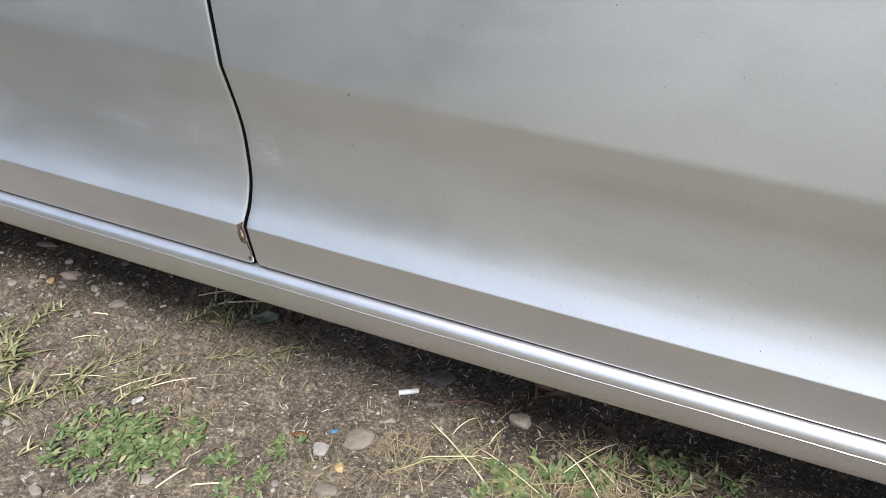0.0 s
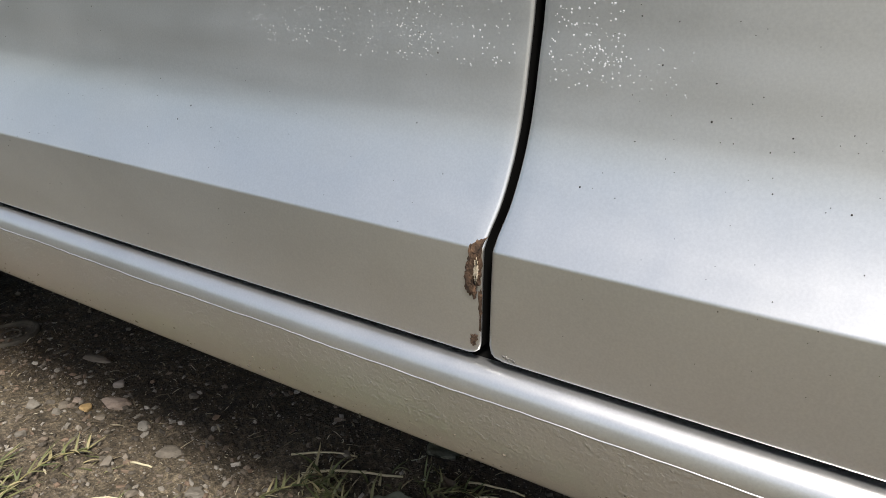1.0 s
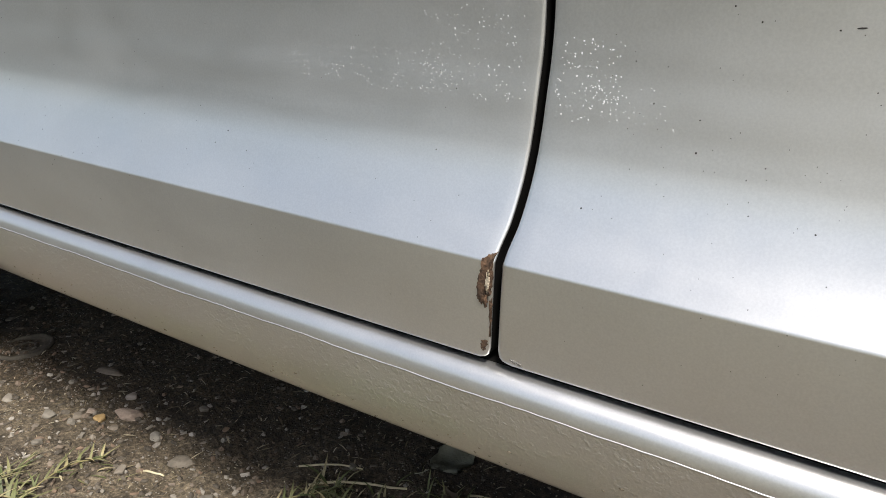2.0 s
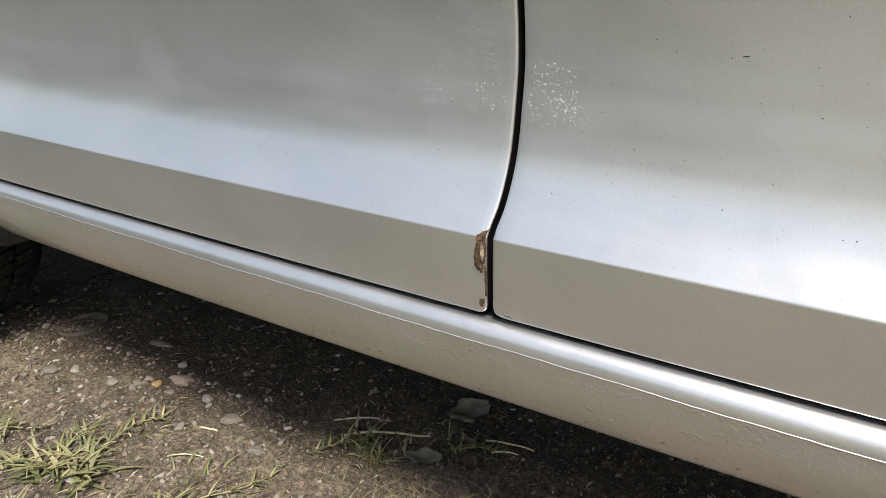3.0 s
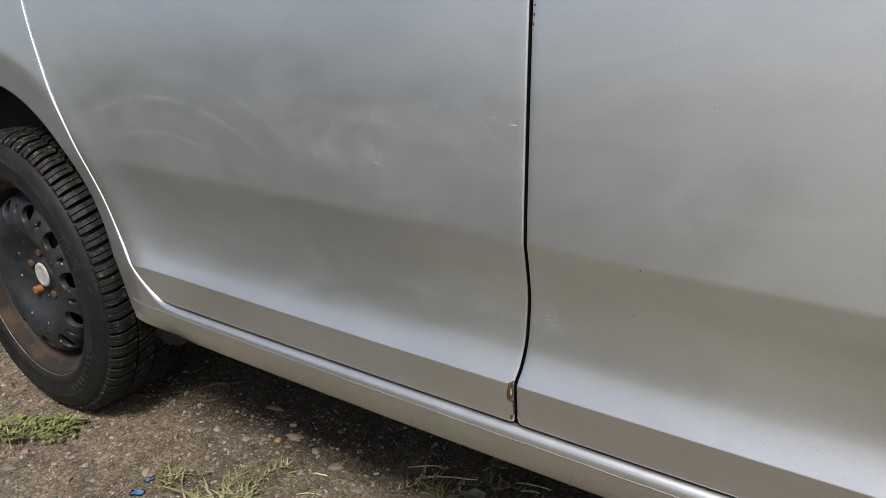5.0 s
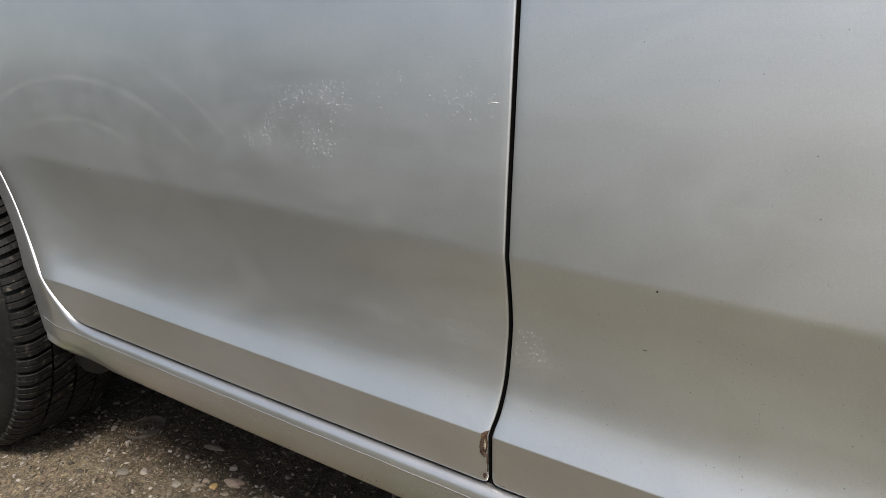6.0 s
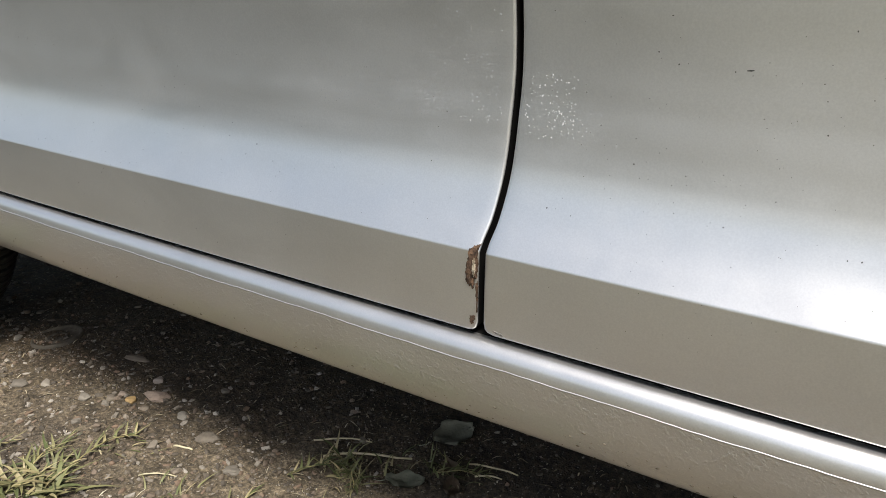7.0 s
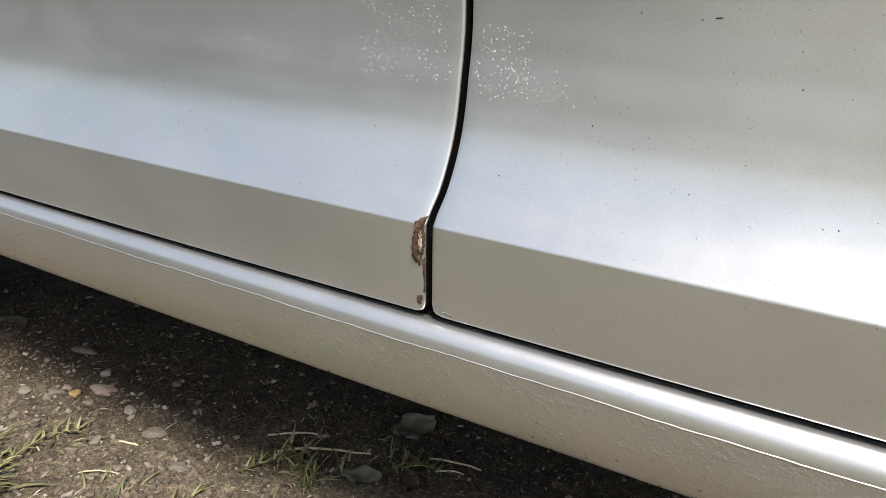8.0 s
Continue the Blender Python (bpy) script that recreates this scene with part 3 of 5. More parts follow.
def cabin():
    """The plain cabin above the waistline."""
    bm = bmesh.new()
    low = [(-1.72, 0.14), (-1.0, 0.075), (0.0, 0.07), (0.9, 0.09), (1.15, 0.2)]
    high = [(-1.35, 0.36), (-0.9, 0.31), (-0.1, 0.29), (0.25, 0.32), (0.42, 0.38)]
    rows = []
    for ring, z in ((low, 0.905), ([(a[0] * 0.75 + b[0] * 0.25, a[1] * 0.8 + b[1] * 0.2) for a, b in zip(low, high)], 1.05), ([(a[0] * 0.15 + b[0] * 0.85, a[1] * 0.2 + b[1] * 0.8) for a, b in zip(low, high)], 1.38), (high, 1.44)):
        rows.append([(x, y, z) for x, y in ring] + [(x, 1.76 - y, z) for x, y in ring[::-1]])
    vs = grid(bm, rows, True)
    bm.faces.new(vs[-1])
    for f in bm.faces:
        if f.calc_center_median().z > 1.39:
            f.material_index = 1
    part("cabin", bm, [GLASS_DARK, PAINT], car, "dark windows under a silver roof", False)


cabin()


def liner():
    bm = bmesh.new()
    rows = []
    for y in (0.022, 0.05, 0.16, 0.30):
        r = 0.995 if y < 0.03 else 1.0
        rows.append([((arch(a) - Vector((-1.17, 0, 0.308))) * r + Vector((-1.17, y, 0.308))) for a in range(-8, 189, 7)])
    grid(bm, rows)
    c = bm.verts.new((-1.17, 0.30, 0.40))
    ring = [bm.verts.new(p) for p in rows[-1]]
    for a, b in zip(ring, ring[1:]):
        bm.faces.new((a, b, c))
    part("wheel_arch_liner", bm, LINER_AND_SHADE, car, "black wheel arch liner")


liner()

bm = bmesh.new()
flap = [(-0.845, 0.222), (-0.812, 0.212), (-0.772, 0.219), (-0.735, 0.262), (-0.83, 0.30)]
for y in (0.055, 0.19):
    bm.faces.new([bm.verts.new((x, y + 0.4 * (0.3 - z) * 0.1, z)) for x, z in flap])
vs = list(bm.verts)
for i in range(5):
    j = (i + 1) % 5
    bm.faces.new((vs[i], vs[j], vs[5 + j], vs[5 + i]))
bmesh.ops.bevel(bm, geom=bm.edges[:], offset=0.003, segments=2, affect="EDGES")
part("mud_flap", bm, PLASTIC, car, "dark grey plastic mud flap")


# ---- rear wheel ----
def revolve(bm, section, steps, at=None):
    """Turns a section of (radius, depth) round the y axis."""
    rows = []
    for r, y in section:
        rows.append([Vector((r * math.cos(2 * math.pi * k / steps), y, r * math.sin(2 * math.pi * k / steps))) for k in range(steps)])
    return grid(bm, rows, True)


def wheel_disc():
    bm = bmesh.new()
    revolve(bm, [(0.2165, 0.012), (0.2205, 0.008), (0.2215, 0.003), (0.2195, -0.001), (0.2155, 0.0), (0.2115, 0.006), (0.2075, 0.015), (0.2035, 0.020), (0.1975, 0.022), (0.1945, 0.027), (0.1925, 0.04), (0.188, 0.062), (0.178, 0.10), (0.178, 0.17)], 96)
    # vented disc: a ring of oval holes, each with a turned-in edge
    holes = 22
    depth = curve((0.062, 0.075, 0.095, 0.110, 0.122, 0.136, 0.156, 0.170, 0.178, 0.184), (0.036, 0.030, 0.017, 0.009, 0.0065, 0.007, 0.013, 0.023, 0.036, 0.058))
    def at(r, a, extra=0.0):
        return Vector((r * math.cos(a), depth(r) + extra, r * math.sin(a)))
    r0, r1, mid = 0.122, 0.184, 0.154
    half = math.pi / holes
    seg = 24
    for h in range(holes):
        c = 2 * math.pi * h / holes - 0.436
        rings = []
        for v, extra in ((-1, 0.012), (0, 0.002), (0.12, 0.0), (0.5, 0.0), (1.0, 0.0)):
            ring = []
            for k in range(seg):
                f = 2 * math.pi * k / seg
                du, dv = math.cos(f), math.sin(f)
                big = max(abs(du), abs(dv))
                su, sv = du / big, dv / big
                br = (r1 if su > 0 else r0) * abs(su) + mid * (1 - abs(su)) if abs(su) < 1 else (r1 if su > 0 else r0)
                bt = sv * half
                ha, hb = (0.0180, 0.0178) if h % 2 == 0 else (0.0075, 0.0040)
                hr, ht = mid - 0.001 + ha * du, hb * dv / mid
                w = max(v, 0)
                ring.append(at(hr + (br - hr) * w, c + ht + (bt - ht) * w, extra))
            rings.append(ring)
        grid(bm, rings, True)
    rows = [[at(r, 2 * math.pi * k / 96) for k in range(96)] for r in (0.122, 0.117, 0.110, 0.102, 0.092, 0.082, 0.072, 0.062)]
    rows += [[Vector((r * math.cos(2 * math.pi * k / 96), y, r * math.sin(2 * math.pi * k / 96))) for k in range(96)] for r, y in ((0.056, 0.0385), (0.030, 0.0385), (0.0285, 0.034), (0.025, 0.05))]
    grid(bm, rows, True)
    bmesh.ops.remove_doubles(bm, verts=bm.verts, dist=0.0002)
    return bm


wheel = part("wheel", wheel_disc(), ENAMEL, None, "black steel wheel, rusty round the rim")
wheel.matrix_basis = Matrix.Translation(HUB)
bpy.context.view_layer.update()
wheel.parent = car
wheel.matrix_parent_inverse = car.matrix_world.inverted()


def on_wheel(name, bm, mat, label=""):
    ob = link(name, bm, mat, None, label)
    ob.parent = wheel
    return ob


bm = bmesh.new()
revolve(bm, [(0.2150, 0.010), (0.2165, 0.002), (0.2215, -0.004), (0.2300, -0.0085), (0.2320, -0.0092), (0.2335, -0.0085), (0.2480, -0.0125), (0.2640, -0.0125), (0.2660, -0.0132), (0.2675, -0.0120), (0.2800, -0.0088), (0.2915, -0.0020), (0.2955, 0.0050), (0.2990, 0.0130), (0.3020, 0.0250), (0.3035, 0.0950), (0.3020, 0.1650), (0.3000, 0.1820), (0.2850, 0.1980), (0.2600, 0.2030), (0.2200, 0.1960)], 120)
tyre = on_wheel("tyre", bm, RUBBER, "worn black winter tyre, dusty tread")

# added black disc that gives the vents their deep shade
bm = bmesh.new()
revolve(bm, [(0.030, 0.072), (0.120, 0.072), (0.150, 0.078), (0.172, 0.090), (0.175, 0.150)], 64)
on_wheel("brake_drum", bm, LINER_AND_SHADE, "added matt black disc darkening the vents from behind")

bm = bmesh.new()
rim = bmesh.new()
revolve(rim, [(0.2188, 0.0005), (0.2192, -0.0016), (0.2204, -0.0022), (0.2216, -0.0014), (0.2219, 0.002)], 120)
on_wheel("rim_edge", rim, WORN, "worn bright steel rim edge")
pitches = 66
for k in range(pitches):
    step = 2 * math.pi / pitches
    # each pitch: two lugs parted by a fine sipe, then an open groove
    for lead, wide in ((0.0, 0.365), (0.405, 0.365)):
        for y0, y1, y_in, shift in ((0.0020, 0.052, 0.0, 0.0), (0.0555, 0.0935, 0.050, 0.32), (0.0975, 0.135, 0.100, 0.12), (0.1385, 0.188, 0.19, 0.44)):
            a0 = step * (k + lead + shift)
            ring = []
            for r_in, shrink in ((0.2985, 0.0), (0.3135, 0.05), (0.3148, 0.12)):
                row = []
                for sy, sa in [(q / 6, 0) for q in range(7)] + [(1 - q / 6, 1) for q in range(7)]:
                    y = y0 + (y1 - y0) * (shrink * 0.15 + sy * (1 - shrink * 0.3))
                    side_on = 1 if y < 0.095 else -1
                    bow = min(y, 0.19 - y)
                    a = a0 + step * wide * (shrink * 0.5 + sa * (1 - shrink)) + side_on * (0.25 * bow + 9.0 * bow * bow)
                    drop = 0.016 * max(0, (0.026 - bow) / 0.026) ** 1.6
                    row.append(Vector(((r_in - drop) * math.cos(a), y, (r_in - drop) * math.sin(a))))
                ring.append(row)
            vs = grid(bm, ring, True)
            for q in range(6):
                bm.faces.new((vs[-1][q], vs[-1][q + 1], vs[-1][12 - q], vs[-1][13 - q]))
tread = link("tread", bm, TREAD_RUBBER, None, "dusty winter tread blocks", False)
tread.parent = wheel

# raised lettering on the sidewall, worn past reading: plain bars
bm = bmesh.new()
rnd = random.Random(63)
for start, letters, r0, tall, step in ((-62, 9, 0.245, 0.017, 4.6), (118, 9, 0.245, 0.017, 4.6), (12, 16, 0.252, 0.007, 1.9), (196, 14, 0.252, 0.007, 1.9)):
    for k in range(letters):
        wide = radians(step * rnd.uniform(0.45, 0.72))
        a = radians(start + step * k)
        rows = []
        for q in range(5):
            b = a + wide * q / 4
            row = []
            for v, out in ((0, 0.0), (0.0, -0.0009), (1.0, -0.0009), (1.0, 0.0)):
                r = r0 + tall * v
                row.append(Vector((r * math.cos(b), -0.0122 + 0.0008 * (r - 0.25) / 0.02 + out, r * math.sin(b))))
            rows.append(row)
        vs = grid(bm, rows)
        bm.faces.new(vs[0]), bm.faces.new(vs[-1])
on_wheel("sidewall_lettering", bm, RUBBER, "worn raised lettering on the tyre wall")["kind"] = "stuff"

bm = bmesh.new()
revolve(bm, [(0.0275, 0.050), (0.0275, 0.034), (0.026, 0.0318), (0.021, 0.0308), (0.0195, 0.0318), (0.010, 0.0313), (0.0005, 0.031)], 40)
on_wheel("centre_cap", bm, CAP, "dirty pale grey centre cap")
for k in range(5):
    bm = bmesh.new()
    a = radians(232 + 72 * k)
    seg = 6
    out = 0.0 if k == 0 else 0.010
    rows = [[Vector((r * math.cos(2 * math.pi * i / seg), y, r * math.sin(2 * math.pi * i / seg))) for i in range(seg)] for r, y in ((0.0095, 0.010), (0.0095, -0.005), (0.0085, -0.0075), (0.005, -0.0078))]
    vs = grid(bm, rows, True)
    bm.faces.new(vs[-1])
    bmesh.ops.translate(bm, verts=bm.verts, vec=(0.050 * math.cos(a), 0.031 + out, 0.050 * math.sin(a)))
    on_wheel("wheel_bolt", bm, BOLT if k == 0 else RUST, "orange rusty wheel bolt" if k == 0 else "dark brown wheel bolt")


# ---- the other wheels ----
for x, y, turn in ((1.40, 0.06, 0), (1.40, 1.70, 180), (-1.172, 1.778, 180)):
    made = {}
    for o in (wheel, *wheel.children):
        made[o] = o.copy()
        scene.collection.objects.link(made[o])
        made[o].parent = made.get(o.parent, car)
        made[o].matrix_parent_inverse = o.matrix_parent_inverse
    made[wheel].matrix_basis = pose(x, y, HUB.z, 0, 0, turn)


# ---- marks on the doors ----
def on_panel(x, z, off=0.0004):
    """The point of the panel at x, z, a little proud of it."""
    if z < z_lower(x):
        u = (z - z_bottom(x)) / (z_lower(x) - z_bottom(x))
    elif z < z_upper(x):
        u = 1 + (z - z_lower(x)) / (z_upper(x) - z_lower(x))
    else:
        u = 2 + (z - z_upper(x)) / (Z_TOP - z_upper(x))
    p = place(x, u)
    p.y -= off
    return p


def flecks(bm, rnd, x, z, rx, rz, tilt=0.0, high=0.0004):
    """A small raised fleck with an uneven edge."""
    k = 6
    start = rnd.random() * 6.28
    ring = []
    for i in range(k):
        a = start + 2 * math.pi * i / k
        w = rnd.uniform(0.75, 1.2)
        dx, dz = rx * w * math.cos(a), rz * w * math.sin(a)
        ring.append(on_panel(x + dx * math.cos(tilt) - dz * math.sin(tilt), z + dx * math.sin(tilt) + dz * math.cos(tilt), 0.00005))
    vs = [bm.verts.new(p) for p in ring]
    top = bm.verts.new(on_panel(x, z, high))
    for i in range(k):
        bm.faces.new((vs[i], vs[(i + 1) % k], top))


rnd = random.Random(11)
bm = bmesh.new()
flecks(bm, rnd, 0.130, 0.503, 0.0018, 0.0004, 0.05)
flecks(bm, rnd, 0.138, 0.557, 0.0010, 0.0010)
for k in range(820):
    x = 0.03 + abs(rnd.gauss(0.0, 0.32)) if rnd.random() < 0.4 else rnd.gauss(0.42, 0.16)
    z = rnd.gauss(0.445, 0.05) if rnd.random() < 0.75 else rnd.uniform(0.35, 0.8)
    if 0.02 < x < 1.05 and 0.345 < z < 0.85:
        s = 0.0002 + 0.00024 * rnd.random() ** 4
        flecks(bm, rnd, x, z, s, s * rnd.uniform(0.7, 1.4))
for k in range(3):
    flecks(bm, rnd, 0.0122 + 0.0004 * k, 0.790 + 0.009 * k, 0.0010, 0.0016)
part("tar_spots", bm, SPOT, front_door, "fine black tar spots")["kind"] = "stuff"
bm = bmesh.new()
flecks(bm, rnd, -0.198, 0.433, 0.0006, 0.0005)
flecks(bm, rnd, -0.612, 0.585, 0.0014, 0.0010)
for k in range(130):
    x, z = rnd.uniform(-0.65, -0.02), rnd.gauss(0.425, 0.05)
    if 0.35 < z < 0.62:
        s = 0.00022 + 0.00025 * rnd.random() ** 3
        flecks(bm, rnd, x, z, s, s)
part("tar_spots", bm, SPOT, rear_door, "fine black tar spots")["kind"] = "stuff"


def scale_marks(door_part, zones, seed, fine=1.0, mat=SCALE_WHITE):
    r = random.Random(seed)
    bm = bmesh.new()
    for x0, x1, z0, z1, count, size in zones:
        for k in range(count):
            if size < 0.0007:      # dried in level rows
                x, z = r.uniform(x0, x1), z0 + 0.0045 * r.randint(0, int((z1 - z0) / 0.0045)) + r.gauss(0, 0.0013)
            else:
                x, z = r.triangular(x0, x1), r.triangular(z0, z1)
            s = size * r.uniform(0.3, 0.95)
            flecks(bm, r, x, z, s * fine, s * fine * r.uniform(0.8, 1.5), 0.0, 0.0002)
    part("water_stain", bm, mat, door_part, "dried white water marks")["kind"] = "stuff"


ARC = curve((0.0, 0.3, 0.6, 1.0), (0.640, 0.678, 0.696, 0.688))
RIM = tuple((-0.30 + 0.14 * k / 12 - 0.016, -0.30 + 0.14 * k / 12 + 0.016, ARC(k / 12) - 0.016, ARC(k / 12) + 0.014, 17, 0.00072) for k in range(13))
DRIPS = tuple((x - 0.003, x + 0.004, 0.618, 0.678, 11, 0.0007) for x in (-0.280, -0.272, -0.222, -0.214, -0.208, -0.200, -0.186))
SPRAY = ((-0.305, -0.165, 0.618, 0.708, 210, 0.0006), (-0.22, -0.02, 0.64, 0.75, 60, 0.0005), (-0.235, -0.165, 0.625, 0.66, 56, 0.0007), (-0.15, -0.03, 0.70, 0.735, 44, 0.0006), (-0.135, -0.065, 0.668, 0.705, 44, 0.0006), (-0.075, -0.006, 0.676, 0.700, 70, 0.0006), (-0.040, -0.020, 0.694, 0.708, 16, 0.0006), (-0.16, -0.11, 0.583, 0.592, 8, 0.0005), (-0.12, -0.06, 0.592, 0.602, 8, 0.0005), (-0.26, -0.20, 0.735, 0.76, 10, 0.0006))
ROWS = ((-0.15, -0.04, 0.468, 0.487, 230, 0.00055), (-0.06, 0.0, 0.468, 0.505, 170, 0.0006), (-0.05, 0.0, 0.50, 0.53, 60, 0.0006), (-0.10, 0.0, 0.43, 0.47, 70, 0.0004), (-0.44, -0.40, 0.455, 0.50, 60, 0.0005), (-0.345, -0.30, 0.45, 0.485, 70, 0.0005), (-0.19, -0.14, 0.478, 0.486, 30, 0.0005))
scale_marks(rear_door, RIM + DRIPS + SPRAY, 3, 1.08, SCALE_BRIGHT)
scale_marks(rear_door, ROWS, 13, 0.82)
scale_marks(front_door, ((0.014, 0.045, 0.462, 0.495, 150, 0.00069), (0.03, 0.07, 0.462, 0.48, 60, 0.0006), (0.034, 0.0405, 0.735, 0.80, 34, 0.0007)), 4, 0.75)


def smears(door_part, strokes, seed):
    """Thin dried dust streaks along short arcs."""
    r = random.Random(seed)
    bm = bmesh.new()
    for (x0, z0), (x1, z1), bow, count, wide in strokes:
        for k in range(count):
            t = r.random()
            x = x0 + (x1 - x0) * t
            z = z0 + (z1 - z0) * t + bow * 4 * t * (1 - t) + r.gauss(0, wide)
            flecks(bm, r, x, z, r.uniform(0.001, 0.004), r.uniform(0.0003, 0.0007), r.gauss(math.atan2(z1 - z0 + bow * 4 * (1 - 2 * t), x1 - x0), 0.08), 0.00012)
    part("dust_streak", bm, FILM, door_part, "faint dried dust streaks")["kind"] = "stuff"


SMEARS = (((-0.735, 0.700), (-0.585, 0.712), 0.012, 130, 0.0035), ((-0.70, 0.672), (-0.60, 0.668), 0.004, 80, 0.003), ((-0.59, 0.655), (-0.50, 0.640), 0.002, 60, 0.004), ((-0.60, 0.63), (-0.47, 0.605), 0.004, 60, 0.006), ((-0.15, 0.74), (-0.03, 0.725), 0.0, 50, 0.010), ((-0.40, 0.72), (-0.33, 0.66), 0.01, 60, 0.006), ((-0.25, 0.60), (-0.06, 0.585), 0.003, 60, 0.006))
smears(rear_door, SMEARS, 12)
rnd = random.Random(31)
bm = bmesh.new()
for x, z0, z1 in ((-0.163, 0.650, 0.684), (-0.166, 0.665, 0.688), (-0.281, 0.612, 0.638), (-0.274, 0.618, 0.648), (-0.213, 0.622, 0.662), (-0.206, 0.616, 0.640), (-0.190, 0.620, 0.638)):
    flecks(bm, rnd, x, (z0 + z1) / 2, 0.00045, (z1 - z0) / 2.6, rnd.gauss(0, 0.05), 0.00012)
part("dried_drip", bm, FILM, rear_door, "thin dried drip marks")["kind"] = "stuff"


def patch(name, outline, mat, owner, label, high=0.0007, seed=1):
    """A flaked patch that follows the panel, with a ragged edge."""
    r = random.Random(seed)
    bm = bmesh.new()
    cx, cz = sum(p[0] for p in outline) / len(outline), sum(p[1] for p in outline) / len(outline)
    fine = []
    for i, a in enumerate(outline):
        b = outline[(i + 1) % len(outline)]
        for k in range(6):
            t = k / 6
            fine.append((a[0] + (b[0] - a[0]) * t + r.uniform(-0.0006, 0.0006), a[1] + (b[1] - a[1]) * t + r.uniform(-0.0006, 0.0006)))
    rows = []
    for share, off in ((1.0, 0.0001), (0.97, high), (0.6, high + r.uniform(-0.0001, 0.0002)), (0.2, high)):
        rows.append([on_panel(cx + (x - cx) * share, cz + (z - cz) * share, off) for x, z in fine])
    vs = grid(bm, rows, True)
    bm.faces.new(vs[-1])
    part(name, bm, mat, owner, label)


patch("rust_patch", ((-0.0010, 0.3965), (-0.0050, 0.3950), (-0.0078, 0.3925), (-0.0082, 0.3880), (-0.0095, 0.3840), (-0.0108, 0.3780), (-0.0112, 0.3715), (-0.0090, 0.3675), (-0.0072, 0.3690), (-0.0060, 0.3660), (-0.0052, 0.3720), (-0.0032, 0.3740), (-0.0022, 0.3840)), RUST, rear_door, "brown rust patch at the door's edge", 0.0012, 2)
patch("bare_patch", ((-0.0036, 0.3880), (-0.0052, 0.3840), (-0.0060, 0.3790), (-0.0050, 0.3750), (-0.0040, 0.3770), (-0.0036, 0.3830)), FILLER, rear_door, "bare beige filler where paint has flaked", 0.0018, 3)
patch("rust_patch", ((-0.0024, 0.3720), (-0.0040, 0.3700), (-0.0043, 0.3610), (-0.0040, 0.3540), (-0.0044, 0.3490), (-0.0034, 0.3500), (-0.0030, 0.3620)), RUST, rear_door, "thin rust line down the door's worn hem", 0.0003, 8)
patch("rust_patch", ((-0.0055, 0.3475), (-0.0090, 0.3465), (-0.0100, 0.3425), (-0.0085, 0.3400), (-0.0065, 0.3420)), RUST, rear_door, "small rust patch at the door's lower corner", 0.0004, 4)
patch("rust_patch", ((0.0065, 0.3392), (0.0085, 0.3380), (0.0140, 0.3372), (0.0120, 0.3386), (0.0090, 0.3395)), WORN, front_door, "small chip on the door's lower edge", 0.0004, 5)
patch("dent", ((-0.003, 0.6904), (-0.007, 0.6909), (-0.011, 0.6905), (-0.007, 0.69)), SCALE_WHITE, rear_door, "pale scratch by the door's edge", 0.0003, 6)


def sill_dirt():
    """Specks of dried mud thrown on the lower half of the sill."""
    r = random.Random(29)
    bm = bmesh.new()
    for k in range(900):
        x, d = r.uniform(-0.6, 0.75), 0.97 - 0.42 * r.random() ** 2.2
        top, low = z_bottom(x) - 0.0040, 0.252 + 0.0137 * x * x
        s = 0.0003 + 0.0009 * r.random() ** 4
        turn = r.random() * 6.28
        ring = []
        for i in range(6):
            a, w = turn + i * math.pi / 3, r.uniform(0.7, 1.2)
            dd = d + s * w * math.sin(a) / (top - low)
            ring.append(bm.verts.new((x + 1.5 * s * w * math.cos(a), sill_depth(dd) + 0.0002, top - dd * (top - low))))
        peak = bm.verts.new((x, sill_depth(d) - s * 0.7, top - d * (top - low)))
        for i in range(6):
            bm.faces.new((ring[i], ring[(i + 1) % 6], peak))
    part("mud_specks", bm, MUD, side, "dried mud specks on the lower sill")["kind"] = "stuff"


sill_dirt()


# ---- ground ----
def spread(lo, hi, fine, edge):
    """Even steps from lo to hi, then ever longer ones out to the edge."""
    out = list(np.arange(lo, hi, fine))
    step, a, b = fine, lo, hi
    left, right = [], [hi]
    while a > -edge or b < edge:
        step *= 1.45
        a, b = a - step, b + step
        left.append(a), right.append(b)
    return left[::-1] + out + right


def ground_z(x, y):
    near = max(0.0, 1 - max(abs(x + 0.3) / 3.0, abs(y) / 2.5))
    return (0.010 * noise.noise(Vector((x * 2.3, y * 2.3, 1.0))) + 0.006 * noise.noise(Vector((x * 9, y * 9, 4.0))) + 0.0035 * noise.noise(Vector((x * 34, y * 34, 7.0))) + 0.0016 * noise.noise(Vector((x * 90, y * 90, 2.0)))) * (0.3 + 0.7 * near)


xs, ys = spread(-1.75, 0.85, 0.011, 600.0), spread(-0.5, 0.75, 0.011, 600.0)
bm = bmesh.new()
grid(bm, [[(x, y, ground_z(x, y)) for x in xs] for y in ys])
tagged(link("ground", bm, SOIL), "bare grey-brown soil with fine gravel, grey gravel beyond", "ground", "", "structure")


